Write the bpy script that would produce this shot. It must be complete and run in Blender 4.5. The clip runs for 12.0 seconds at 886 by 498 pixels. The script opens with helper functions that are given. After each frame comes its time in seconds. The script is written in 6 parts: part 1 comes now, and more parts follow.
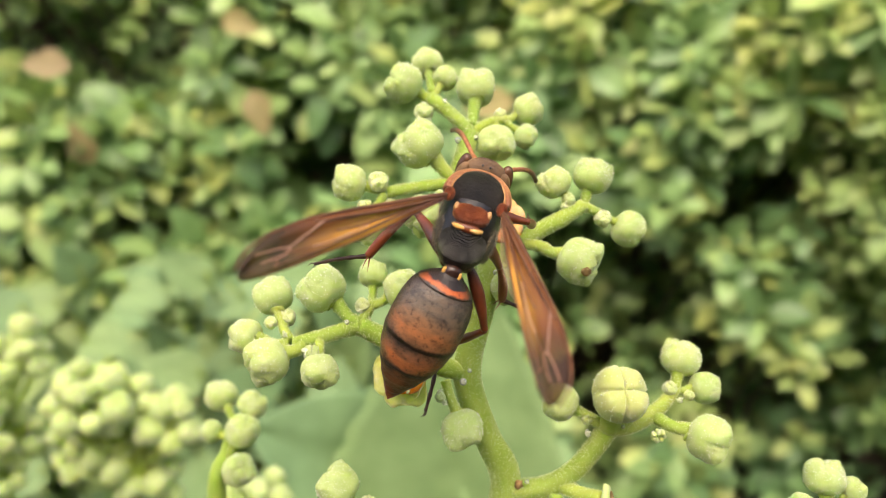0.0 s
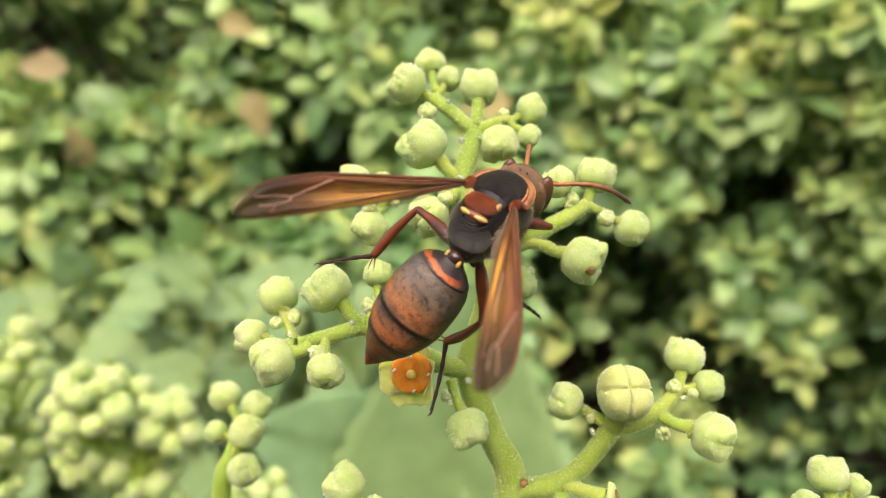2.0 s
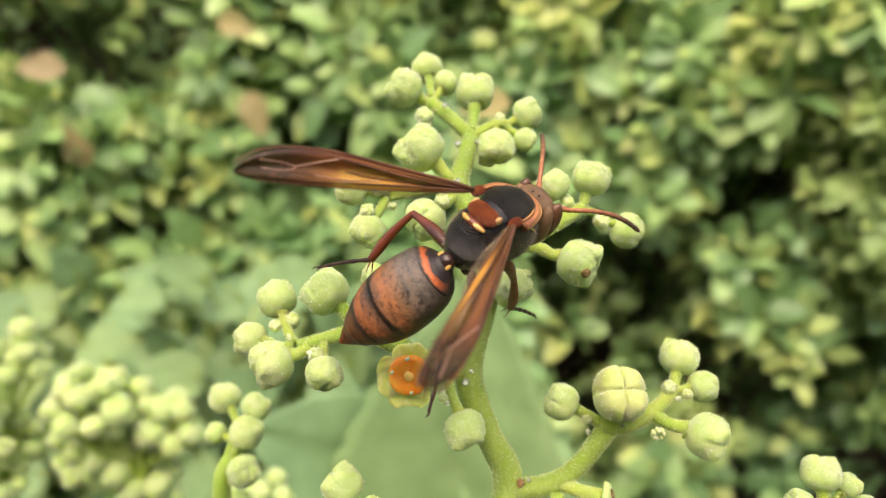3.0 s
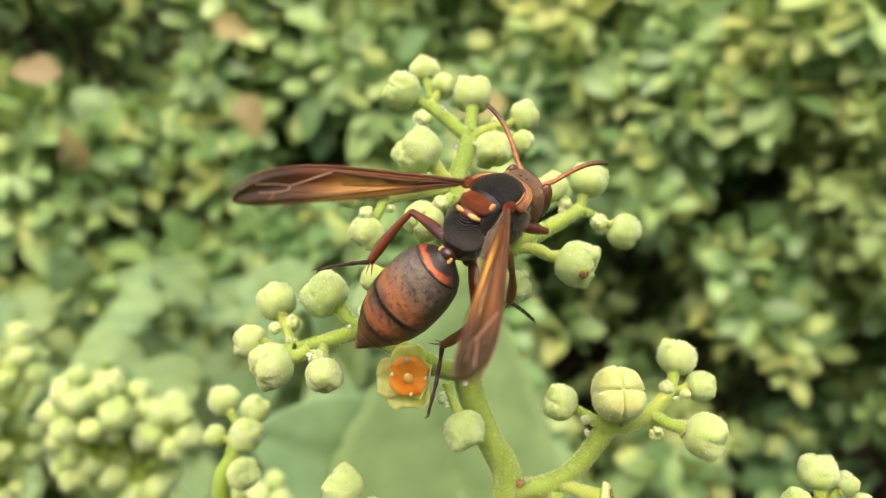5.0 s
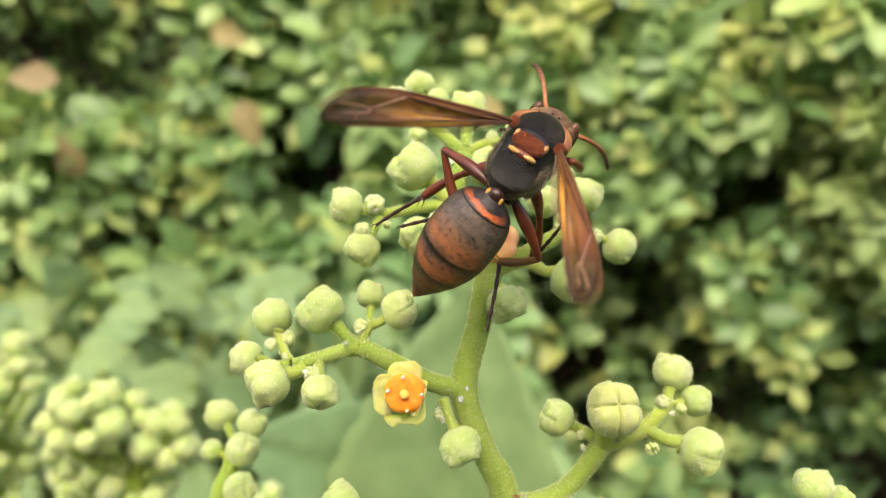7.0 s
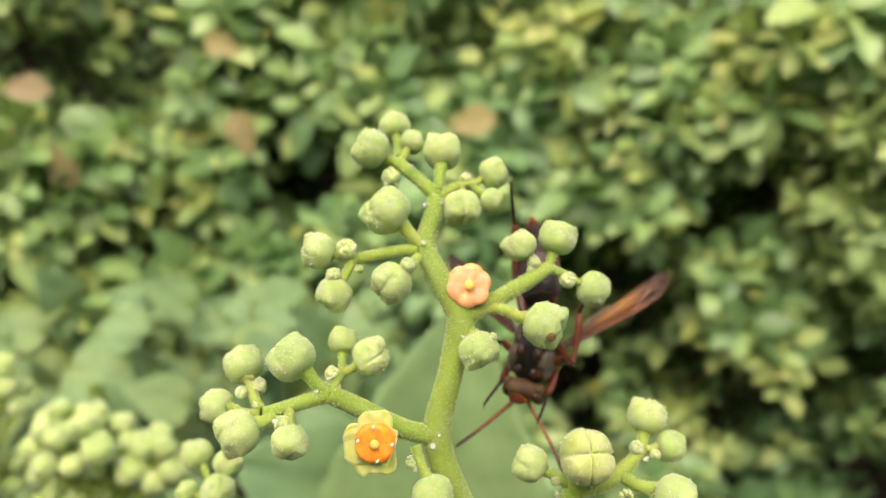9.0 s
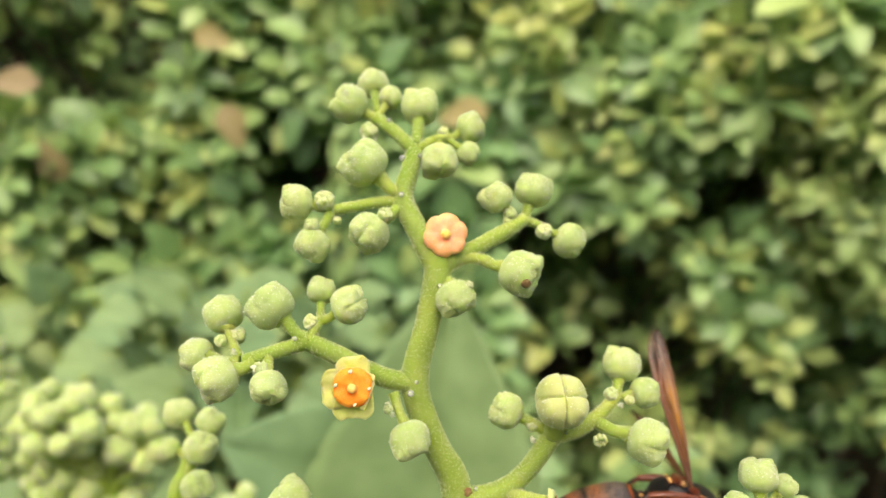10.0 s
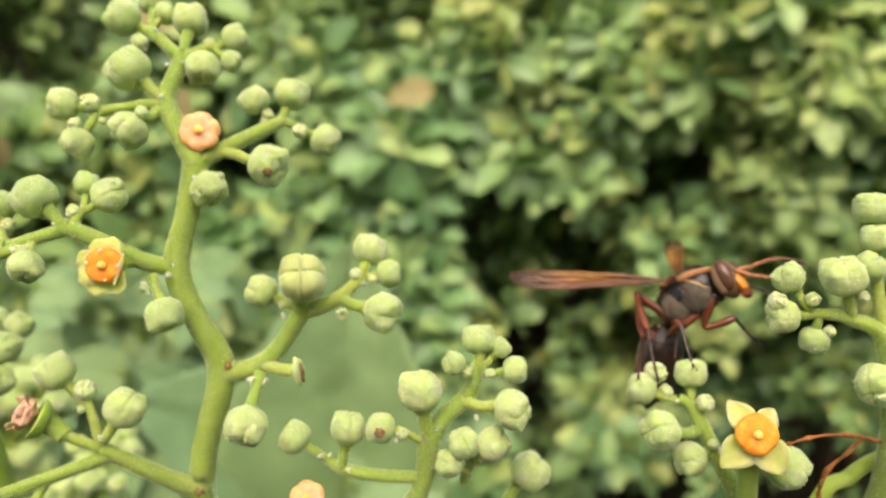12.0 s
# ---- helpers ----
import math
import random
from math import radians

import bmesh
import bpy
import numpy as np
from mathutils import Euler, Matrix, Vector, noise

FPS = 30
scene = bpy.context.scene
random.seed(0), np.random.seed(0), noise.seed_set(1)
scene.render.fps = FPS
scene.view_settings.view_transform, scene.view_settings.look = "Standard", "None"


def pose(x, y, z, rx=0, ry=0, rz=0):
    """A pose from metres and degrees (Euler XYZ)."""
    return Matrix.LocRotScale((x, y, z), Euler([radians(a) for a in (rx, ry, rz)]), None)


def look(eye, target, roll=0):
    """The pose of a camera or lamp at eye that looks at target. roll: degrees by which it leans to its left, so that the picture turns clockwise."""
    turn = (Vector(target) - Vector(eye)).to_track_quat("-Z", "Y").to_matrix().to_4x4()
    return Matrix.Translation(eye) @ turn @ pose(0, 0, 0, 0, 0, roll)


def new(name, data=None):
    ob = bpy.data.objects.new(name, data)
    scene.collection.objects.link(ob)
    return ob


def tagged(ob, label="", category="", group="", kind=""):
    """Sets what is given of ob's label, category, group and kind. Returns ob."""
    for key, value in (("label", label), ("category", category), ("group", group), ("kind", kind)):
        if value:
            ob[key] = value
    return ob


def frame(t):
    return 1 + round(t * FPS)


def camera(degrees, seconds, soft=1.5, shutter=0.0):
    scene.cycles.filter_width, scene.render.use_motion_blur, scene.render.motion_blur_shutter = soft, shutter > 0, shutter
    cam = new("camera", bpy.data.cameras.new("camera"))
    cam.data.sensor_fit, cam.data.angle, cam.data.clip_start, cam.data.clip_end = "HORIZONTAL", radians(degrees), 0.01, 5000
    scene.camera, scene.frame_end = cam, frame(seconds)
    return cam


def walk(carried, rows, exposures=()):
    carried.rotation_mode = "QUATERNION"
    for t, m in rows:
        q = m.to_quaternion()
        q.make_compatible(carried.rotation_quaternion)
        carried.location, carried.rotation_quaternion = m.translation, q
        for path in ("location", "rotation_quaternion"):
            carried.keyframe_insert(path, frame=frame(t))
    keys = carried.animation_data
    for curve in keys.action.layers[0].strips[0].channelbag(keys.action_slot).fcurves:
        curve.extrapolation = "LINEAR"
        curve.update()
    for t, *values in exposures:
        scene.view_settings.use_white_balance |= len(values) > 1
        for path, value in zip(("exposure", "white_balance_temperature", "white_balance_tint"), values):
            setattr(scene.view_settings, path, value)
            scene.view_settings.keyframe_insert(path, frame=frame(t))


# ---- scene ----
cam = camera(64.257, 12.0, soft=1.0)
cam.data.dof.use_dof = True
cam.data.dof.focus_distance = 0.0500
cam.data.dof.aperture_fstop = 30.0
PATH = [
    (0, (0.000926, 0.009972, 0.999791), (-0.000121, 0.068380, 0.986101), -0.513),
    (0.5, (0.000854, 0.009997, 0.999802), (-0.000080, 0.068406, 0.986108), -0.546),
    (1, (0.000557, 0.009893, 0.999758), (-0.000283, 0.068309, 0.986091), -0.593),
    (1.5, (0.000304, 0.009955, 0.999602), (-0.000528, 0.068384, 0.985984), -0.656),
    (2, (0.000387, 0.009737, 0.999780), (-0.000471, 0.068160, 0.986141), -0.702),
    (2.5, (0.000425, 0.009447, 0.999778), (-0.000304, 0.067873, 0.986146), -0.736),
    (3, (0.000568, 0.009218, 1.000218), (-0.000208, 0.067626, 0.986508), -0.869),
    (5, (0.000404, 0.008944, 1.000304), (-0.000082, 0.067385, 0.986723), -1.070),
    (5.5, (0.000327, 0.008982, 1.000428), (-0.000128, 0.067418, 0.986826), -1.008),
    (6, (0.000203, 0.008881, 1.000773), (-0.000105, 0.067324, 0.987197), -0.947),
    (6.5, (0.000421, 0.008818, 1.000268), (0.000040, 0.067328, 0.986985), -1.164),
    (7, (0.000587, 0.008998, 1.001193), (0.000303, 0.067535, 0.988027), -1.208),
    (9, (0.002636, 0.009992, 1.004183), (0.002665, 0.068642, 0.991528), -1.363),
    (9.5, (0.002972, 0.009605, 1.002406), (0.003303, 0.068239, 0.989683), -1.426),
    (10, (0.003873, 0.008436, 1.000630), (0.004473, 0.067009, 0.987635), -1.496),
    (10.5, (0.006123, 0.005942, 0.999439), (0.007227, 0.064408, 0.986003), -1.637),
    (11, (0.010596, 0.003614, 0.997708), (0.012237, 0.061981, 0.983902), -1.622),
    (11.5, (0.017434, 0.001068, 0.995293), (0.019687, 0.059390, 0.981383), -1.900),
    (12, (0.022767, -0.000219, 0.993108), (0.025835, 0.058030, 0.979050), -1.924),
]
walk(cam, [(t, look(eye, target, roll)) for t, eye, target, roll in PATH], exposures=[(0.0, 1.36, 7500, 15), (6.5, 1.36, 7500, 15), (9.0, 1.17, 7450, 14), (12.0, 1.17, 7450, 14)])

# ---- light: an overcast day ----
world = bpy.data.worlds.new("overcast_sky")
scene.world = world
world.use_nodes = True
wn = world.node_tree.nodes
sky = wn.new("ShaderNodeTexSky")
sky.sky_type, sky.sun_disc = "NISHITA", False
sky.sun_elevation, sky.sun_rotation = radians(58), radians(200)
sky.dust_density, sky.air_density, sky.ozone_density = 4.0, 1.0, 1.0
wn["Background"].inputs["Strength"].default_value = 0.15
world.node_tree.links.new(sky.outputs["Color"], wn["Background"].inputs["Color"])
sun = new("sun", bpy.data.lights.new("sun", "SUN"))
sun.data.energy, sun.data.angle, sun.data.color = 1.2, radians(50), (1.0, 0.96, 0.88)
sun.matrix_world = look((0.40, -1.55, 2.8), (0, 0.3, 1.0))

# ---- materials ----
MM = 0.001


def shader(name, rough=0.5, spec=0.5):
    m = bpy.data.materials.new(name)
    m.use_nodes = True
    b = m.node_tree.nodes["Principled BSDF"]
    b.inputs["Roughness"].default_value = rough
    b.inputs["Specular IOR Level"].default_value = spec
    return m, m.node_tree.nodes, m.node_tree.links, b


def noise_tex(n, l, scale, detail=4.0, coord="Object", rough=0.55, stretch=None):
    tc = n.new("ShaderNodeTexCoord")
    tex = n.new("ShaderNodeTexNoise")
    tex.inputs["Scale"].default_value = scale
    tex.inputs["Detail"].default_value = detail
    tex.inputs["Roughness"].default_value = rough
    if stretch:
        mp = n.new("ShaderNodeMapping")
        mp.inputs["Scale"].default_value = stretch
        l.new(tc.outputs[coord], mp.inputs["Vector"])
        l.new(mp.outputs["Vector"], tex.inputs["Vector"])
    else:
        l.new(tc.outputs[coord], tex.inputs["Vector"])
    return tex


def ramp(n, l, fac, stops):
    r = n.new("ShaderNodeValToRGB")
    e = r.color_ramp.elements
    while len(e) < len(stops):
        e.new(0.5)
    for k, (p, c) in zip(e, stops):
        k.position, k.color = p, (*c, 1)
    l.new(fac, r.inputs["Fac"])
    return r


def mix(n, l, fac, a, b, mode="MIX"):
    m = n.new("ShaderNodeMix")
    m.data_type, m.blend_type = "RGBA", mode
    for sock, v in ((m.inputs[0], fac), (m.inputs[6], a), (m.inputs[7], b)):
        if isinstance(v, (int, float)):
            sock.default_value = v
        elif isinstance(v, tuple):
            sock.default_value = (*v, 1)
        else:
            l.new(v, sock)
    return m.outputs[2]


def bump(n, l, b, height, strength, dist):
    bp = n.new("ShaderNodeBump")
    bp.inputs["Strength"].default_value = strength
    bp.inputs["Distance"].default_value = dist
    l.new(height, bp.inputs["Height"])
    l.new(bp.outputs["Normal"], b.inputs["Normal"])
    return bp


def vegetal(name, dark, light, grain=900.0, blotch=180.0, pale=(0.62, 0.68, 0.45), powder=0.35, rough=0.6, sss=0.9, vary=0.25, relief=0.00012, down=0.0):
    """Soft living tissue: two scales of colour, a powdery bloom of tiny papillae and a pale down."""
    m, n, l, b = shader(name, rough, 0.3)
    big, fine = noise_tex(n, l, blotch, 3), noise_tex(n, l, grain, 5, rough=0.7)
    col = ramp(n, l, big.outputs["Fac"], [(0.3, dark), (0.7, light)]).outputs["Color"]
    speck = ramp(n, l, fine.outputs["Fac"], [(0.52, (0, 0, 0)), (0.68, (powder,) * 3)])
    col = mix(n, l, speck.outputs["Color"], col, pale)
    info = n.new("ShaderNodeObjectInfo")
    shift = ramp(n, l, info.outputs["Random"], [(0.0, (1 - vary, 1 - vary * 0.6, 1 - vary)), (1.0, (1 + vary * 0.3, 1.03, 1 + vary * 0.3))])
    col = mix(n, l, 1.0, col, shift.outputs["Color"], "MULTIPLY")
    l.new(col, b.inputs["Base Color"])
    b.inputs["Subsurface Weight"].default_value = sss
    b.inputs["Subsurface Radius"].default_value = (0.8, 1.0, 0.35)
    b.inputs["Subsurface Scale"].default_value = 0.0009
    b.inputs["Sheen Weight"].default_value = down
    b.inputs["Sheen Roughness"].default_value = 0.35
    b.inputs["Sheen Tint"].default_value = (0.93, 1.0, 0.80, 1)
    bump(n, l, b, fine.outputs["Fac"], 0.9, relief)
    return m


def leafy(name, stops, gloss=0.42, through_col=(0.35, 0.5, 0.06), amount=0.20, per_island=False, scale=60.0):
    """Leaf blade: colour from leaf to leaf, mottling, glossy top and light that passes through."""
    m, n, l, b = shader(name, gloss, 0.5)
    if per_island:
        rnd = n.new("ShaderNodeNewGeometry").outputs["Random Per Island"]
    else:
        rnd = n.new("ShaderNodeObjectInfo").outputs["Random"]
    col = ramp(n, l, rnd, stops).outputs["Color"]
    mot = noise_tex(n, l, scale, 4)
    col = mix(n, l, 0.55, col, ramp(n, l, mot.outputs["Fac"], [(0.3, (0.62, 0.66, 0.6)), (0.7, (1.25, 1.2, 1.25))]).outputs["Color"], "MULTIPLY")
    wide = noise_tex(n, l, 3.2, 2)
    col = mix(n, l, 1.0, col, ramp(n, l, wide.outputs["Fac"], [(0.35, (0.92, 1.0, 1.10)), (0.65, (1.10, 1.0, 0.90))]).outputs["Color"], "MULTIPLY")
    l.new(col, b.inputs["Base Color"])
    fine = noise_tex(n, l, scale * 9, 3)
    bump(n, l, b, fine.outputs["Fac"], 0.3, 0.001)
    tr = n.new("ShaderNodeBsdfTranslucent")
    l.new(mix(n, l, 0.5, col, through_col), tr.inputs["Color"])
    mx = n.new("ShaderNodeMixShader")
    mx.inputs[0].default_value = amount
    l.new(b.outputs["BSDF"], mx.inputs[1])
    l.new(tr.outputs["BSDF"], mx.inputs[2])
    l.new(mx.outputs["Shader"], n["Material Output"].inputs["Surface"])
    return m


def chitin(name, dark, light, rough=0.35, scale=700.0, spec=0.5, relief=0.00006, stretch=None, strength=0.5):
    m, n, l, b = shader(name, rough, spec)
    t, f = noise_tex(n, l, scale * 0.35, 3), noise_tex(n, l, scale * 3, 4, rough=0.7, stretch=stretch)
    col = ramp(n, l, t.outputs["Fac"], [(0.32, dark), (0.68, light)]).outputs["Color"]
    l.new(col, b.inputs["Base Color"])
    bump(n, l, b, f.outputs["Fac"], strength, relief)
    return m


M_STEM = vegetal("stem_green", (0.295, 0.41, 0.062), (0.42, 0.525, 0.108), grain=5200, blotch=420, pale=(0.50, 0.59, 0.23), powder=0.30, relief=0.00012, down=0.16)
M_BUD = vegetal("bud_green", (0.43, 0.56, 0.180), (0.54, 0.65, 0.285), grain=16.0, blotch=1.8, pale=(0.62, 0.69, 0.44), powder=0.42, vary=0.12, relief=0.00010, down=0.18)
M_BUDYEL = vegetal("ripe_bud_yellow_green", (0.46, 0.52, 0.18), (0.56, 0.60, 0.27), grain=14.0, blotch=1.2, powder=0.3, vary=0.05, relief=0.00007, down=0.3)
M_TINY = vegetal("tiny_bud_pale", (0.42, 0.52, 0.19), (0.58, 0.65, 0.35), grain=7.0, blotch=1.6, powder=0.7, vary=0.1, relief=0.00006, down=0.4)
M_PETAL = vegetal("petal_green", (0.53, 0.60, 0.15), (0.67, 0.71, 0.27), grain=14, blotch=2.0, powder=0.25, vary=0.08, relief=0.00004)
M_ORANGE = vegetal("disc_orange", (0.98, 0.26, 0.014), (1.0, 0.42, 0.05), sss=0.7, grain=14.0, blotch=2.5, relief=0.00005, pale=(0.98, 0.62, 0.25), powder=0.35, rough=0.3, vary=0.04)
M_PEACH = vegetal("disc_peach", (0.95, 0.40, 0.17), (0.97, 0.52, 0.27), grain=9.0, blotch=2.0, relief=0.00005, pale=(0.95, 0.7, 0.5), powder=0.35, rough=0.35, vary=0.04)
M_STYLE = vegetal("style_yellow", (0.90, 0.50, 0.10), (0.94, 0.62, 0.20), grain=6.0, blotch=2.0, relief=0.00003, powder=0.2, vary=0.03)
M_WITHER = vegetal("withered_brown", (0.12, 0.055, 0.020), (0.42, 0.27, 0.11), grain=2600, blotch=1400, pale=(0.66, 0.52, 0.32), powder=0.45, rough=0.8, sss=0.05)
M_RUSTDRY = vegetal("dry_tendril_rust", (0.22, 0.07, 0.02), (0.48, 0.17, 0.05), grain=1500, blotch=700, pale=(0.6, 0.3, 0.12), powder=0.4, rough=0.85, sss=0.0, relief=0.0004)
M_DROP, _n, _l, _b = shader("clear_sap", 0.05, 0.5)
_b.inputs["Base Color"].default_value = (0.97, 0.98, 0.95, 1)
_b.inputs["Transmission Weight"].default_value = 0.75
_b.inputs["IOR"].default_value = 1.4
M_FADED = vegetal("faded_salmon", (0.55, 0.27, 0.16), (0.80, 0.50, 0.36), grain=1600, blotch=700, pale=(0.25, 0.10, 0.05), powder=0.6, rough=0.7, sss=0.3)
M_CRUMB = vegetal("white_crumb", (0.62, 0.68, 0.42), (0.80, 0.83, 0.62), grain=3.0, blotch=1.5, powder=0.3, vary=0.03, relief=0.000008, sss=0.2)

GREENS = [(0.0, (0.092, 0.190, 0.066)), (0.25, (0.165, 0.310, 0.110)), (0.6, (0.270, 0.450, 0.162)), (0.85, (0.370, 0.530, 0.185)), (1.0, (0.49, 0.59, 0.18))]
YOUNG = [(0.0, (0.25, 0.38, 0.11)), (0.5, (0.34, 0.46, 0.14)), (1.0, (0.46, 0.54, 0.18))]
PALES = [(0.0, (0.185, 0.32, 0.135)), (0.3, (0.205, 0.345, 0.14)), (0.7, (0.235, 0.375, 0.145)), (1.0, (0.30, 0.41, 0.135))]
M_LEAF = leafy("hedge_leaf", GREENS)
M_LEAFS = leafy("hedge_leaf_mass", GREENS, per_island=True)
M_YOUNG = leafy("young_leaf", YOUNG)
M_PALE = leafy("broad_leaf_pale", PALES, gloss=0.62, scale=90)
M_DRYLEAF = leafy("dry_leaf", [(0.0, (0.22, 0.17, 0.075)), (0.4, (0.30, 0.25, 0.085)), (0.7, (0.27, 0.19, 0.11)), (1.0, (0.34, 0.30, 0.085))], gloss=0.6, through_col=(0.5, 0.4, 0.15))
M_BARK, _n, _l, _b = shader("bark", 0.85, 0.2)
_t = noise_tex(_n, _l, 60, 6)
_l.new(ramp(_n, _l, _t.outputs["Fac"], [(0.3, (0.04, 0.03, 0.02)), (0.7, (0.12, 0.09, 0.06))]).outputs["Color"], _b.inputs["Base Color"])
bump(_n, _l, _b, _t.outputs["Fac"], 0.6, 0.004)
M_SOIL, _n, _l, _b = shader("soil_litter", 0.9, 0.2)
_t = noise_tex(_n, _l, 14, 8)
_l.new(ramp(_n, _l, _t.outputs["Fac"], [(0.3, (0.03, 0.024, 0.015)), (0.55, (0.07, 0.065, 0.03)), (0.75, (0.10, 0.12, 0.04))]).outputs["Color"], _b.inputs["Base Color"])
bump(_n, _l, _b, _t.outputs["Fac"], 0.8, 0.03)

# wasp
M_BLACK = chitin("wasp_black", (0.004, 0.003, 0.003), (0.016, 0.012, 0.010), 0.34, 700, relief=0.00012)
M_SCUTUM = chitin("wasp_scutum", (0.030, 0.025, 0.021), (0.068, 0.058, 0.050), 0.34, 2300, relief=0.0012, strength=1.0)
M_RUST = chitin("wasp_rust", (0.24, 0.045, 0.014), (0.55, 0.150, 0.045), 0.28, 1900, relief=0.0010, strength=1.0)
M_BROWN = chitin("wasp_brown", (0.105, 0.056, 0.026), (0.24, 0.135, 0.062), 0.40, 1600, relief=0.0004)
M_COLLAR = chitin("wasp_collar", (0.22, 0.072, 0.026), (0.42, 0.175, 0.065), 0.36, 1400, relief=0.0004)
M_TAN = chitin("wasp_tan_edge", (0.42, 0.20, 0.065), (0.62, 0.36, 0.15), 0.38, 1200)
M_SIDE = chitin("wasp_side", (0.028, 0.022, 0.015), (0.150, 0.120, 0.078), 0.55, 1100, relief=0.00022)
M_PILE = chitin("wasp_pile", (0.22, 0.18, 0.12), (0.40, 0.34, 0.24), 0.6, 900)
M_EYE = chitin("wasp_eye", (0.060, 0.026, 0.016), (0.15, 0.068, 0.034), 0.22, 500, relief=0.00002)
M_YELLOW = chitin("wasp_yellow", (0.64, 0.33, 0.06), (0.80, 0.52, 0.20), 0.35, 800)
M_FACE = chitin("wasp_orange_face", (0.55, 0.20, 0.015), (0.70, 0.32, 0.03), 0.3, 700)
M_LEGDARK = chitin("wasp_leg_dark", (0.016, 0.009, 0.007), (0.075, 0.026, 0.015), 0.28, 600)
M_LEGRUST = chitin("wasp_leg_rust", (0.095, 0.023, 0.011), (0.30, 0.070, 0.021), 0.28, 420)
M_LEGMIX = chitin("wasp_leg_mixed", (0.018, 0.010, 0.008), (0.27, 0.058, 0.019), 0.28, 700)
M_VEIN = chitin("wasp_vein", (0.070, 0.027, 0.011), (0.18, 0.072, 0.030), 0.28, 800)
# Paler vein colour stands in for sky reflections near the wing tip.
M_VEINGLINT = chitin("wasp_vein_glint", (0.24, 0.12, 0.075), (0.44, 0.26, 0.18), 0.28, 800)


def feeler_material():
    """Rust at the root, dark brown towards the tip."""
    m, n, l, b = shader("wasp_feeler", 0.42, 0.5)
    tc = n.new("ShaderNodeTexCoord")
    sep = n.new("ShaderNodeSeparateXYZ")
    l.new(tc.outputs["Object"], sep.inputs["Vector"])
    far = n.new("ShaderNodeMapRange")
    far.inputs["From Min"].default_value, far.inputs["From Max"].default_value = 0.0024, 0.0062
    l.new(sep.outputs["Y"], far.inputs["Value"])
    t = noise_tex(n, l, 2200, 3)
    root = ramp(n, l, t.outputs["Fac"], [(0.3, (0.30, 0.100, 0.038)), (0.7, (0.48, 0.195, 0.080))])
    tip = ramp(n, l, t.outputs["Fac"], [(0.3, (0.055, 0.030, 0.020)), (0.7, (0.13, 0.075, 0.045))])
    l.new(mix(n, l, far.outputs["Result"], root.outputs["Color"], tip.outputs["Color"]), b.inputs["Base Color"])
    bump(n, l, b, t.outputs["Fac"], 0.4, 0.00005)
    return m


def ridged_material():
    """Black plate with close cross ridges."""
    m, n, l, b = shader("wasp_ridged_black", 0.36, 0.5)
    tc = n.new("ShaderNodeTexCoord")
    wave = n.new("ShaderNodeTexWave")
    wave.bands_direction = "Z"
    wave.inputs["Scale"].default_value = 3300.0
    wave.inputs["Distortion"].default_value = 7.0
    wave.inputs["Detail"].default_value = 3.0
    wave.inputs["Detail Scale"].default_value = 0.6
    l.new(tc.outputs["Object"], wave.inputs["Vector"])
    # Gloss on the ridges is painted too: paler crests, near-black grooves.
    l.new(ramp(n, l, wave.outputs["Fac"], [(0.2, (0.004, 0.004, 0.004)), (0.8, (0.050, 0.044, 0.040))]).outputs["Color"], b.inputs["Base Color"])
    bump(n, l, b, wave.outputs["Fac"], 1.0, 0.00035)
    return m


M_FEELER = feeler_material()
M_RIDGED = ridged_material()


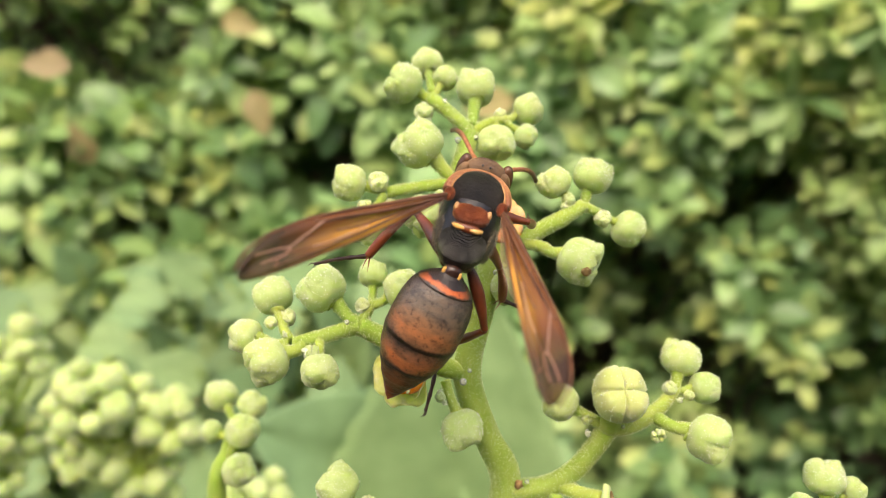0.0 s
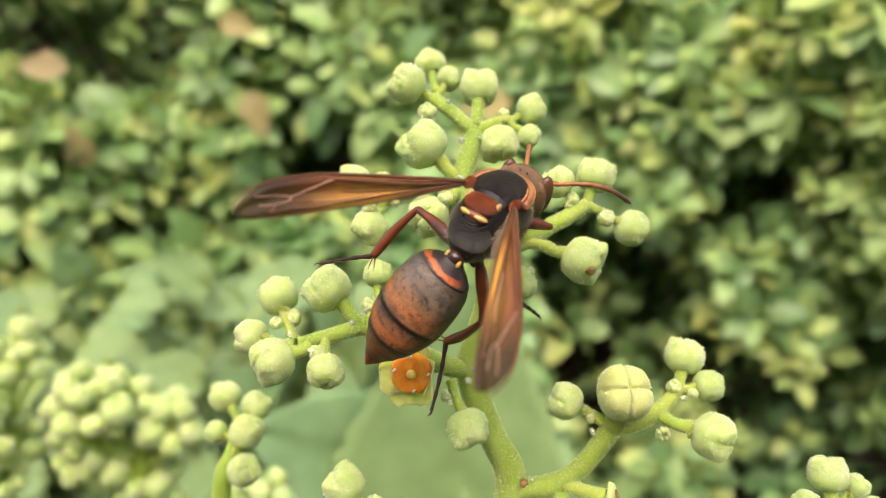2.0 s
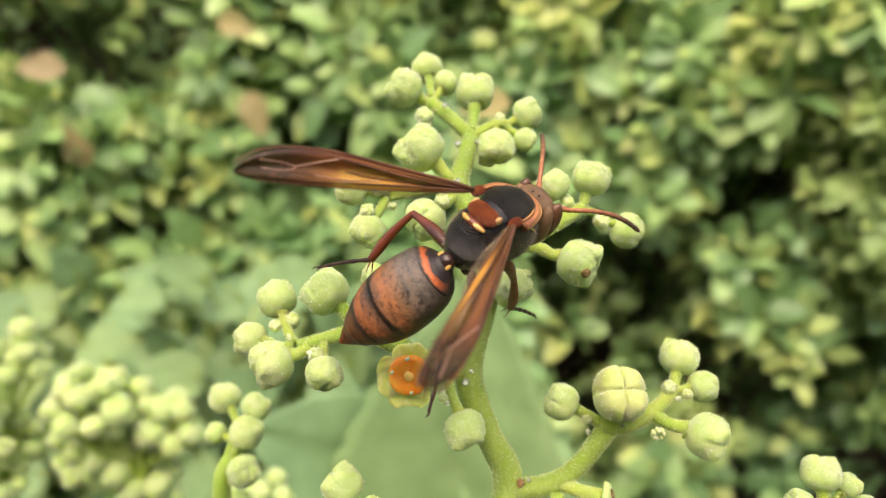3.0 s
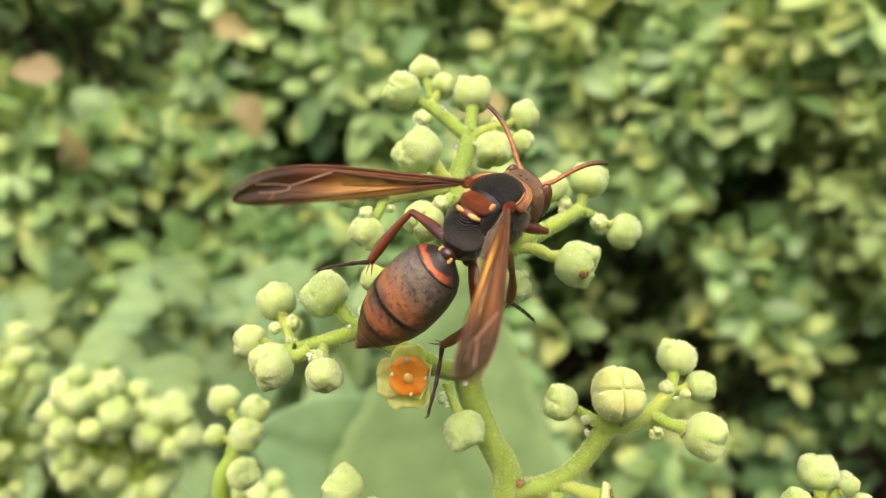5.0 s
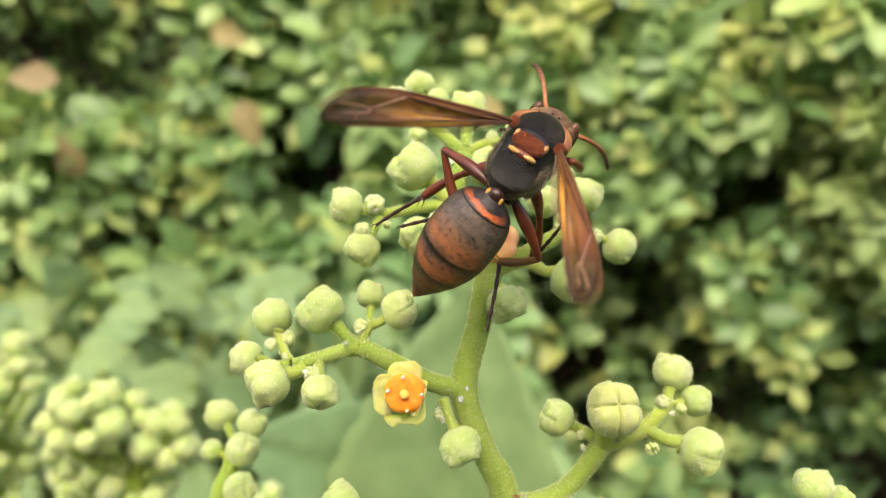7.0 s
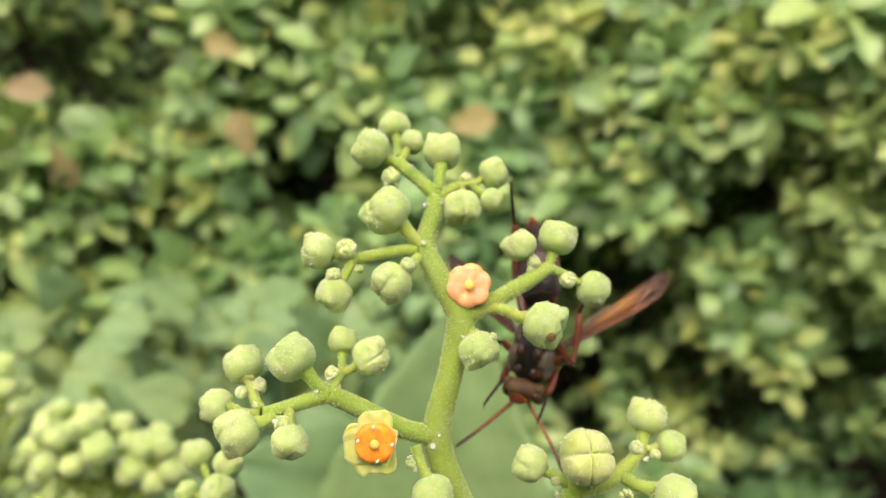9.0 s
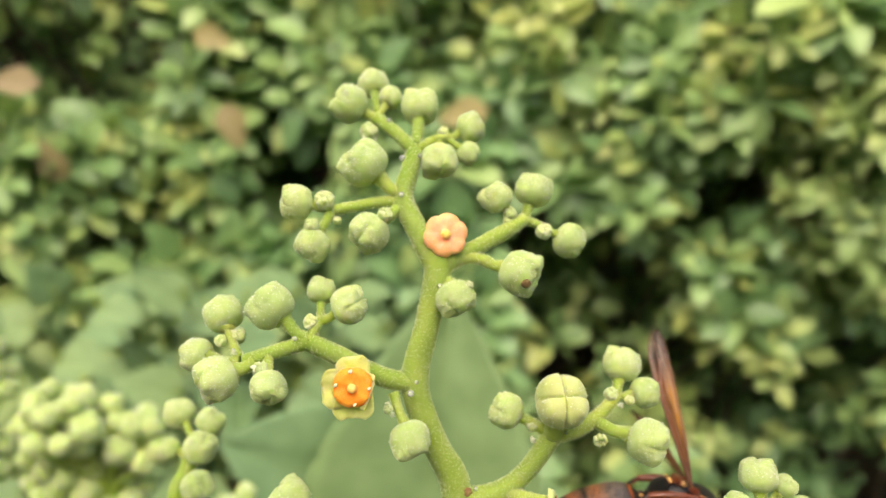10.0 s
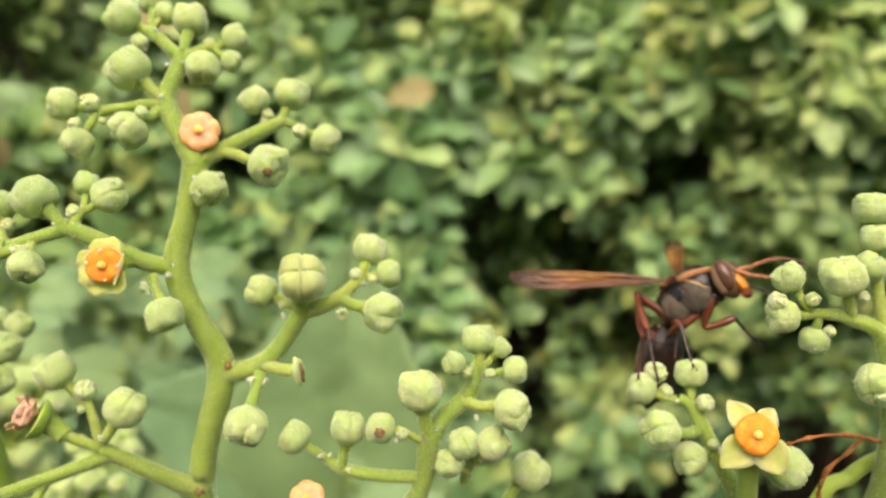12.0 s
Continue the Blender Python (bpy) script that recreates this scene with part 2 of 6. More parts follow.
def gaster_material():
    """Bands of colour along the abdomen: black, orange edge, grey brown, then mottled orange brown; darker on the
    underside.
    """
    m, n, l, b = shader("wasp_gaster", 0.42, 0.5)
    tc = n.new("ShaderNodeTexCoord")
    sep = n.new("ShaderNodeSeparateXYZ")
    l.new(tc.outputs["Object"], sep.inputs["Vector"])
    wob = noise_tex(n, l, 420, 5, rough=0.65)
    fine = noise_tex(n, l, 2600, 4, rough=0.7)
    along = n.new("ShaderNodeMath")
    along.operation = "MULTIPLY_ADD"
    along.inputs[1].default_value, along.inputs[2].default_value = 1 / 0.0108, 0.0
    l.new(sep.outputs["Y"], along.inputs[0])
    wadd = n.new("ShaderNodeMath")
    wadd.operation = "MULTIPLY_ADD"
    wadd.inputs[1].default_value = 0.11
    l.new(wob.outputs["Fac"], wadd.inputs[0])
    off = n.new("ShaderNodeMath")
    off.operation = "ADD"
    off.inputs[1].default_value = -0.055
    l.new(along.outputs[0], off.inputs[0])
    l.new(off.outputs[0], wadd.inputs[2])
    grey, orange, dark = (0.115, 0.095, 0.080), (0.36, 0.135, 0.050), (0.036, 0.022, 0.016)
    top = ramp(n, l, wadd.outputs[0], [(0.0, (0.012, 0.008, 0.007)), (0.086, (0.015, 0.009, 0.007)), (0.094, (0.42, 0.085, 0.016)), (0.118, (0.44, 0.11, 0.02)),
        (0.130, (0.045, 0.032, 0.026)), (0.17, grey), (0.27, (0.165, 0.128, 0.100)), (0.36, (0.25, 0.130, 0.068)), (0.42, orange), (0.48, (0.25, 0.11, 0.048)), (0.50, dark), (0.52, dark), (0.545, (0.16, 0.080, 0.045)), (0.62, (0.35, 0.120, 0.042)),
        (0.675, (0.22, 0.080, 0.030)), (0.695, dark), (0.712, dark), (0.74, (0.20, 0.074, 0.028)), (0.82, (0.15, 0.048, 0.020)), (0.88, (0.060, 0.022, 0.014)), (1.0, (0.13, 0.032, 0.014))])
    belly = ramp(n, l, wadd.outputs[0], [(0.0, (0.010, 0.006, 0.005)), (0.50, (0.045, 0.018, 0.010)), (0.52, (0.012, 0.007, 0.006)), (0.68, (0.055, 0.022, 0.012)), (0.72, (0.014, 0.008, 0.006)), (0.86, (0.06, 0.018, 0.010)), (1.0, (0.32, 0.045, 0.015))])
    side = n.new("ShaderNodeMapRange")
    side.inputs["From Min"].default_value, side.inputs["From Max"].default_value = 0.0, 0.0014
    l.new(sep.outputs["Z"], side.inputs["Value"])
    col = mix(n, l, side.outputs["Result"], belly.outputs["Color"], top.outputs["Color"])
    spots = ramp(n, l, fine.outputs["Fac"], [(0.36, (0.22, 0.2, 0.2)), (0.46, (1.0, 1.0, 1.0)), (0.75, (1.25, 1.2, 1.15))])
    col = mix(n, l, 0.65, col, spots.outputs["Color"], "MULTIPLY")
    patch = noise_tex(n, l, 1000, 4, rough=0.6, stretch=(0.5, 1.3, 1.0))
    col = mix(n, l, 0.75, col, ramp(n, l, patch.outputs["Fac"], [(0.36, (0.40, 0.46, 0.52)), (0.50, (1.0, 1.0, 1.0)), (0.64, (1.35, 1.15, 1.0))]).outputs["Color"], "MULTIPLY")
    l.new(col, b.inputs["Base Color"])
    bump(n, l, b, fine.outputs["Fac"], 0.5, 0.00018)
    return m


def wing_material(name, thick, tint, side=1, smoke=True):
    """Folded wing: rust front edge, amber and clearer behind, smoky tip, long pleats."""
    m, n, l, b = shader(name, 0.26, 0.36)
    tc = n.new("ShaderNodeTexCoord")
    sep = n.new("ShaderNodeSeparateXYZ")
    l.new(tc.outputs["Object"], sep.inputs["Vector"])
    ln = noise_tex(n, l, 1300, 4, stretch=(1.0, 0.06, 1.0), rough=0.65)
    spot = noise_tex(n, l, 420, 3)
    col = ramp(n, l, ln.outputs["Fac"], [(0.34, tint[0]), (0.50, tint[1]), (0.66, tint[2])]).outputs["Color"]
    opaque = ramp(n, l, ln.outputs["Fac"], [(0.36, (thick * 1.15,) * 3), (0.62, (thick * 0.75,) * 3)]).outputs["Color"]
    if smoke:
        def span(a, z, source):
            r = n.new("ShaderNodeMapRange")
            r.inputs["From Min"].default_value, r.inputs["From Max"].default_value = a, z
            l.new(source, r.inputs["Value"])
            return r.outputs["Result"]

        def madd(k, plus, source):
            r = n.new("ShaderNodeMath")
            r.operation = "MULTIPLY_ADD"
            r.inputs[1].default_value = k
            if isinstance(plus, float):
                r.inputs[2].default_value = plus
            else:
                l.new(plus, r.inputs[2])
            l.new(source, r.inputs[0])
            return r.outputs[0]
        across = madd(side, madd(0.0008, -0.0004, spot.outputs["Fac"]), sep.outputs["X"])
        along = madd(1 / 0.0157, madd(0.16, -0.08, spot.outputs["Fac"]), sep.outputs["Y"])
        patch = ramp(n, l, along, [(0.24, (0, 0, 0)), (0.40, (1, 1, 1)), (0.54, (0.8, 0.8, 0.8)), (0.66, (0, 0, 0))]).outputs["Color"]
        patch = mix(n, l, 1.0, patch, span(-0.0003, 0.0003, across), "MULTIPLY")
        col = mix(n, l, patch, col, (0.62, 0.30, 0.055))
        lead = span(-0.00005, -0.00065, across)
        col = mix(n, l, lead, col, mix(n, l, ln.outputs["Fac"], (0.075, 0.024, 0.008), (0.26, 0.092, 0.028)))
        tip = span(0.60, 0.80, along)
        col = mix(n, l, tip, col, mix(n, l, ln.outputs["Fac"], (0.020, 0.011, 0.007), (0.080, 0.038, 0.017)))
        opaque = mix(n, l, lead, opaque, (0.95, 0.95, 0.95))
        opaque = mix(n, l, tip, opaque, (0.84, 0.84, 0.84))
    l.new(col, b.inputs["Base Color"])
    bump(n, l, b, ln.outputs["Fac"], 0.7, 0.0002)
    tr = n.new("ShaderNodeBsdfTransparent")
    l.new(mix(n, l, 0.55, col, (1.0, 0.72, 0.4) if smoke else (1, 1, 1)), tr.inputs["Color"])
    mx = n.new("ShaderNodeMixShader")
    l.new(opaque, mx.inputs[0])
    l.new(tr.outputs["BSDF"], mx.inputs[1])
    l.new(b.outputs["BSDF"], mx.inputs[2])
    l.new(mx.outputs["Shader"], n["Material Output"].inputs["Surface"])
    return m


M_GASTER = gaster_material()
WING_TINT = ((0.085, 0.031, 0.010), (0.23, 0.090, 0.024), (0.46, 0.215, 0.055))
M_WING = {s_: wing_material("wasp_wing_amber", 0.86, WING_TINT, s_) for s_ in (-1, 1)}
M_HIND = wing_material("wasp_hindwing", 0.28, ((0.30, 0.20, 0.12), (0.42, 0.31, 0.20), (0.6, 0.48, 0.34)), smoke=False)

# ---- mesh helpers ----
NODE = Vector((0.005, 0.062, 0.967))  # lower fork of the flowering stem; plant measures are in mm from here


def at(x, y, z):
    return NODE + Vector((x, y, z)) * MM


def mesh(name, verts, faces, material, smooth=True):
    me = bpy.data.meshes.new(name)
    me.from_pydata([tuple(v) for v in verts], [], faces)
    me.materials.append(material)
    if smooth:
        me.shade_smooth()
    me.update()
    return me


def part(name, me, parent, label="", m=None):
    ob = new(name, me)
    ob.parent = parent
    if m is not None:
        ob.matrix_basis = m
    return tagged(ob, label)


class Shape:
    """Collects vertices and faces of one mesh."""

    def __init__(self):
        self.v, self.f = [], []

    def grid(self, rows, closed=True, caps=True):
        o, n = len(self.v), len(rows[0])
        for r in rows:
            self.v.extend(r)
        for i in range(len(rows) - 1):
            for j in range(n if closed else n - 1):
                a, b = o + i * n + j, o + i * n + (j + 1) % n
                self.f.append((a, b, b + n, a + n))
        if caps and closed:
            self.f.append(tuple(o + j for j in reversed(range(n))))
            self.f.append(tuple(o + (len(rows) - 1) * n + j for j in range(n)))
        return self

    def tube(self, pts, radii, seg=12, fine=4, rough=0.0):
        pts = [Vector(p) for p in pts]
        path, rad = spline(pts, fine), spline([Vector((r, 0, 0)) for r in radii], fine)
        side = None
        rows = []
        for i, p in enumerate(path):
            d = (path[min(i + 1, len(path) - 1)] - path[max(i - 1, 0)]).normalized()
            if side is None:
                side = d.orthogonal().normalized()
            side = (side - d * side.dot(d)).normalized()
            up = d.cross(side)
            r = max(rad[i].x, 1e-6)
            row = []
            for k in range(seg):
                a = 2 * math.pi * k / seg
                w = side * math.cos(a) + up * math.sin(a)
                rr = r * (1 + rough * noise.noise((p + w * r) * 900))
                row.append(p + w * rr)
            rows.append(row)
        return self.grid(rows)

    def ball(self, c, radii, nu=16, nv=10, turn=None, fn=None):
        rows = []
        for i in range(1, nv):
            th = math.pi * i / nv
            row = []
            for j in range(nu):
                ph = 2 * math.pi * j / nu
                d = Vector((math.sin(th) * math.cos(ph), math.sin(th) * math.sin(ph), math.cos(th)))
                k = fn(d) if fn else 1.0
                p = Vector((d.x * radii[0], d.y * radii[1], d.z * radii[2])) * k
                row.append(Vector(c) + (turn @ p if turn else p))
            rows.append(row)
        return self.grid(rows)

    def make(self, name, material, smooth=True):
        return mesh(name, self.v, self.f, material, smooth)


def spline(pts, fine):
    """Points on a smooth curve through pts."""
    if len(pts) == 2:
        pts = [pts[0], pts[0].lerp(pts[1], 0.5), pts[1]]
    out = []
    for i in range(len(pts) - 1):
        a, b = pts[i], pts[i + 1]
        p, q = pts[max(i - 1, 0)], pts[min(i + 2, len(pts) - 1)]
        for k in range(fine):
            t = k / fine
            out.append(0.5 * ((2 * a) + (b - p) * t + (2 * p - 5 * a + 4 * b - q) * t * t + (3 * a - p - 3 * b + q) * t ** 3))
    return out + [pts[-1]]


def aim(p, d, up=(0, 0, 1), axis="Z"):
    """A pose at p whose axis points along d."""
    d = Vector(d).normalized()
    return Matrix.Translation(p) @ d.to_track_quat(axis, "Y" if axis == "Z" else "Z").to_matrix().to_4x4()


# ---- buds, flowers ----
OCTA = [Vector(p) for p in ((1, 0, 0), (-1, 0, 0), (0, 1, 0), (0, -1, 0), (0, 0, 1), (0, 0, -1))]
OCTA_F = [(0, 2, 4), (2, 1, 4), (1, 3, 4), (3, 0, 4), (2, 0, 5), (1, 2, 5), (3, 1, 5), (0, 3, 5)]
M_GRAIN = vegetal("pale_grain", (0.52, 0.62, 0.27), (0.68, 0.75, 0.44), grain=3000, blotch=1500, powder=0.2, vary=0.03, sss=0.1)

M_POWDER = vegetal("pale_powder", (0.60, 0.69, 0.40), (0.76, 0.82, 0.60), grain=3.0, blotch=1.5, powder=0.2, vary=0.03, sss=0.1, relief=0.0)


def bud_mesh(seed, material, seam=0.11, lump=0.035, flat=0.92, grains=420, cross=None):
    """Four-parted bud whose petals overlap along seams that meet at the tip; unit radius, tip along z."""
    rnd = random.Random(seed)
    off = Vector((rnd.uniform(0, 9), rnd.uniform(0, 9), rnd.uniform(0, 9)))
    turn = rnd.uniform(0, 1.5) if cross is None else cross
    amp = [rnd.uniform(-1, 1) for _ in range(4)]
    knobs = []
    for _ in range(15 if lump > 0.03 else 0):
        a, b = rnd.uniform(0, 6.28), rnd.uniform(0.1, 1.25)
        knobs.append((Vector((math.sin(b) * math.cos(a), math.sin(b) * math.sin(a), math.cos(b))), rnd.uniform(0.03, 0.085)))
    rows = []
    nu, nv = 64, 42
    for i in range(nv + 1):
        th = math.pi * (0.02 + 0.96 * i / nv)
        row = []
        for j in range(nu):
            ph = 2 * math.pi * j / nu
            d = Vector((math.sin(th) * math.cos(ph), math.sin(th) * math.sin(ph), math.cos(th)))
            bent = ph + turn + 0.10 * noise.noise(Vector((th * 2, ph, seed)))
            a = bent % (math.pi / 2)
            q = int(bent / (math.pi / 2)) % 4
            a = min(a, math.pi / 2 - a) * max(math.sin(th), 0.08)
            top = max(0.0, min(1.0, (d.z + 0.35) / 0.6))
            box = (abs(d.x) ** 3.2 + abs(d.y) ** 3.2 + abs(d.z) ** 3.2) ** (-1 / 3.2)
            k = 0.97 * (0.66 + 0.34 * box) - seam * math.exp(-(a / 0.045) ** 2) * top
            k += 0.055 * amp[q] * top
            for p4 in range(4):
                c4 = math.pi / 2 * p4 + math.pi / 4 - turn
                e = Vector((math.sin(0.78) * math.cos(c4), math.sin(0.78) * math.sin(c4), math.cos(0.78)))
                k += (0.12 + 0.05 * amp[p4]) * math.exp(-((d - e).length / 0.32) ** 2)
            k -= 0.10 * math.exp(-(th / 0.30) ** 2)
            for e, h in knobs:
                k += h * math.exp(-((d - e).length / 0.125) ** 2)
            k += (0.030 * noise.noise(d * 5.5 + off) + 0.022 * noise.noise(d * 11 + off) + 0.014 * noise.noise(d * 22 + off)) * (0.25 + 0.75 * top) * min(1.0, lump * 20)
            k += lump * (0.8 * noise.noise(d * 1.6 + off) + 0.7 * noise.noise(d * 4.2 + off) * top)
            k *= 1 - 0.06 * max(0.0, -d.z) ** 2
            p = d * k
            p.z *= flat
            row.append(p)
        rows.append(row)
    s = Shape().grid(rows)
    solid = len(s.f)
    for _ in range(grains):
        i, j = int(rnd.triangular(0, nv, nv * 0.35)), rnd.randrange(nu)
        c = rows[min(i, nv)][j].lerp(rows[min(i + 1, nv)][(j + 1) % nu], rnd.random())
        g = rnd.uniform(0.013, 0.028) * (1.7 if rnd.random() < 0.08 else 1.0)
        o = len(s.v)
        w, tall = c.normalized(), rnd.uniform(0.2, 2.2)
        s.v.extend(c + v * g + w * v.dot(w) * g * tall for v in OCTA)
        s.f.extend(tuple(o + q for q in f) for f in OCTA_F)
    me = s.make("bud", material)
    me.materials.append(M_POWDER)
    for poly in me.polygons[solid:]:
        poly.material_index = 1
    return me


BUDS = [bud_mesh(s, M_BUD, seam=0.07 + 0.035 * (s % 3), lump=0.055) for s in range(10)]
RIPE = bud_mesh(17, M_BUDYEL, seam=0.16, lump=0.02, flat=0.98, grains=220, cross=0.0)
TINY = [bud_mesh(30 + s, M_TINY, seam=0.14, lump=0.14) for s in range(3)]
DROP = Shape().ball((0, 0, 0), (1, 1, 1), 10, 7).make("sap_drop", M_DROP)
BEAD = Shape().ball((0, 0, 0), (1, 1, 0.7), 9, 6, fn=lambda d: 1 + 0.5 * noise.noise(d * 2.5)).make("bead", M_CRUMB)


def bract_mesh(seed):
    """Tuft of small ragged scales."""
    rnd = random.Random(seed)
    s = Shape()
    for k in range(7):
        d = Vector((rnd.gauss(0, 1), rnd.gauss(0, 1), rnd.gauss(0, 0.7))).normalized()
        m = d.to_track_quat("Y", "Z").to_matrix()
        ln, w = rnd.uniform(0.9, 1.5), rnd.uniform(0.35, 0.6)
        rows = []
        for i in range(5):
            u = i / 4
            ring = [Vector((math.cos(a) * w * (0.5 + u * 0.9 - 1.1 * u ** 4) * rnd.uniform(0.8, 1.2), u * ln, math.sin(a) * 0.16 + 0.3 * u * u * rnd.uniform(0.6, 1.2))) for a in (0, 1.05, 2.1, 3.14, 4.19, 5.24)]
            rows.append([m @ p for p in ring])
        s.grid(rows)
    return s.make("bract", M_CRUMB)


CRUMBS = [bract_mesh(k) for k in range(4)]
count = [0]


def bud(parent, c, r, d, kind=None, label=""):
    count[0] += 1
    k = count[0]
    me = kind or BUDS[k % len(BUDS)]
    m = aim(Vector(c) * MM, d) @ pose(0, 0, 0, 0, 0, 47 * k) @ Matrix.Diagonal((r * MM, r * MM, r * MM, 1))
    return part("bud" if me not in TINY else "tiny_bud", me, parent, label, m)


def papillae(parent, tubes, dense=70.0):
    """Tiny pale grains that roughen the green stalks."""
    rnd = random.Random(len(tubes) * 7 + count[0])
    s = Shape()
    for pts, radii in tubes:
        path, rad = spline([Vector(p) for p in pts], 6), spline([Vector((r, 0, 0)) for r in radii], 6)
        for i in range(len(path) - 1):
            p, q = path[i], path[i + 1]
            d = (q - p)
            side = d.orthogonal().normalized()
            up = d.normalized().cross(side)
            for _ in range(int(d.length * rad[i].x * 6.28 * dense * 0.5 + rnd.random())):
                a, k = rnd.uniform(0, 6.28), rnd.random()
                c = p + d * k + (side * math.cos(a) + up * math.sin(a)) * rad[i].x * 0.94
                if c.z < -40:
                    continue
                g = rnd.uniform(0.018, 0.038) * (1.5 if rnd.random() < 0.04 else 1.0)
                o = len(s.v)
                w = (side * math.cos(a) + up * math.sin(a)).normalized()
                tall = rnd.uniform(0.5, 2.6)
                s.v.extend((c + v * g + w * v.dot(w) * g * tall) * MM for v in OCTA)
                s.f.extend(tuple(o + j for j in f) for f in OCTA_F)
    if s.v:
        tagged(part("papillae", s.make("papillae", M_GRAIN), parent, "tiny pale surface grains"), kind="stuff")


def cyme(parent, label, tubes, buds, tinies=(), drops=(), crumbs=()):
    """A branch of the flower head: tubes are (points, radii) in mm; each bud is (place, radius, foot of its stalk, stalk radius)."""
    def tube(name, pts, radii, parent_, lb=""):
        return part(name, Shape().tube([Vector(p) * MM for p in pts], [r * MM * 0.92 for r in radii], 14, 6, 0.05).make(name, M_STEM), parent_, lb)
    if tubes:
        br = tube("branch", tubes[0][0], tubes[0][1], parent, label)
    else:
        br = tagged(new("branch"), label)
        br.parent = parent
    grains = [(pts, radii) for pts, radii in tubes]
    for pts, radii in tubes[1:]:
        tube("twig", pts, radii, br)
    for c, r, foot, sr in buds:
        c, foot = Vector(c), Vector(foot)
        d = (c - foot).normalized()
        end = c - d * r * 0.85
        bow = foot.lerp(end, 0.5) + Vector((0, -0.12, -0.15)) * (end - foot).length * 0.5
        tube("bud_stalk", [foot, bow, end, c - d * r * 0.72], [sr * 1.1, sr * 0.95, sr * 1.2, sr * 1.9], br)
        grains.append(([foot, bow, end], [sr * 1.1, sr * 0.95, sr * 1.2]))
    papillae(br, grains)
    for c, r, foot, sr in buds:
        bud(br, c, r, Vector(c) - Vector(foot))
    for c, r in tinies:
        bud(br, c, r, (0.2, -0.6, 0.8), TINY[count[0] % 3])
    for k, (c, r) in enumerate(drops):
        part("sap_drop", DROP, br, "clear bead of sap", Matrix.Translation(Vector(c) * MM) @ Matrix.Diagonal((r * MM, r * MM, r * MM, 1)))
    for k, (c, r) in enumerate(crumbs):
        part("bract", CRUMBS[k % 4], br, "tiny whitish bract", Matrix.Translation(Vector(c) * MM) @ pose(0, 0, 0, 40 * k, 70 * k, 31 * k) @ Matrix.Diagonal((r * MM, r * MM * 0.7, r * MM, 1)))
    return br


def disc_mesh(material, lobes, depth, thick=0.55, lift=0.13):
    """Fleshy flower disc with a lobed rim; unit radius, face along z."""
    prof = [(0.02, 0.16), (0.22, 0.13), (0.30, 0.10), (0.5, 0.11), (0.72, 0.12), (0.88, 0.08), (0.97, 0.0), (1.0, -0.14), (0.95, -0.32), (0.8, -thick), (0.4, -thick - 0.1)]
    rows = []
    for r, z in prof:
        row = []
        for j in range(48):
            a = 2 * math.pi * j / 48
            k = 1 + depth * (abs(math.cos(lobes * a / 2)) ** 0.6 - 0.6) * min(1.0, r * 1.2) ** 2
            zz = z + (lift * abs(math.cos(lobes * a / 2)) if 0.4 < r < 0.95 else 0) + 0.07 * noise.noise(Vector((r * math.cos(a), r * math.sin(a), 3)) * 3.5) * r + 0.03 * noise.noise(Vector((r * math.cos(a), r * math.sin(a), 5)) * 9)
            row.append(Vector((r * k * math.cos(a), r * k * math.sin(a), zz)))
        rows.append(row)
    return Shape().grid(rows).make("disc", material)


def blade(length, width, cup, bend, nu=9, nv=7, thick=0.07, point=0.8, wave=0.0):
    """Closed leaf-like blade from the origin along y, face up."""
    s = Shape()
    top, low = [], []
    for i in range(nu):
        u = i / (nu - 1)
        w = width * (math.sin(math.pi * min(1, u ** 0.75 * 0.92 + 0.06)) ** point) * 0.5
        tr, lr = [], []
        for j in range(nv):
            v = 2 * j / (nv - 1) - 1
            z = cup * v * v * w + bend * u * u * length + wave * math.sin(9 * u + 3 * v)
            p = Vector((v * w, u * length, z))
            tr.append(p)
            lr.append(p - Vector((0, 0, thick * (1 - 0.6 * v * v))))
        top.append(tr)
        low.append(lr)
    s.grid([a + b[::-1] for a, b in zip(top, low)])
    return s


DISC_O = disc_mesh(M_ORANGE, 4, 0.07, lift=0.05)
DISC_P = disc_mesh(M_PEACH, 6, 0.11, lift=0.05)
STYLE = Shape().ball((0, 0, 0), (1, 1, 1.2), 14, 8).make("style", M_STYLE)


def square_petal(seed, curl=0.0, notch=0.02):
    """Broad fleshy petal with two corners and a shallow notch between them."""
    rnd = random.Random(seed)
    k1, k2 = rnd.uniform(-0.10, 0.10), rnd.uniform(-0.10, 0.04)
    top, low = [], []
    for i in range(11):
        u = i / 10
        w = (0.70 + 0.06 * math.sin(math.pi * u * 0.8)) * (1 - 0.42 * max(0.0, u - 0.6) ** 2 * 6)
        tr, lr = [], []
        for j in range(13):
            v = 2 * j / 12 - 1
            y = u * (1 - notch * (1 - v * v)) + (k1 if v > 0 else k2) * u * u * abs(v) ** 3
            z = 0.10 * v * v - 0.16 * u * u + curl * u * u * u * 0.5 + 0.09 * noise.noise(Vector((u * 3, v * 3, seed)))
            y += 0.06 * u * noise.noise(Vector((v * 4, seed, 2)))
            p = Vector((v * w, y - curl * 0.3 * u ** 3, z))
            tr.append(p)
            lr.append(p - Vector((0, 0.02, 0.13 * (1 - 0.45 * abs(v)))))
        top.append(tr)
        low.append(lr)
    return Shape().grid([a + b[::-1] for a, b in zip(top, low)]).make("petal", M_PETAL)


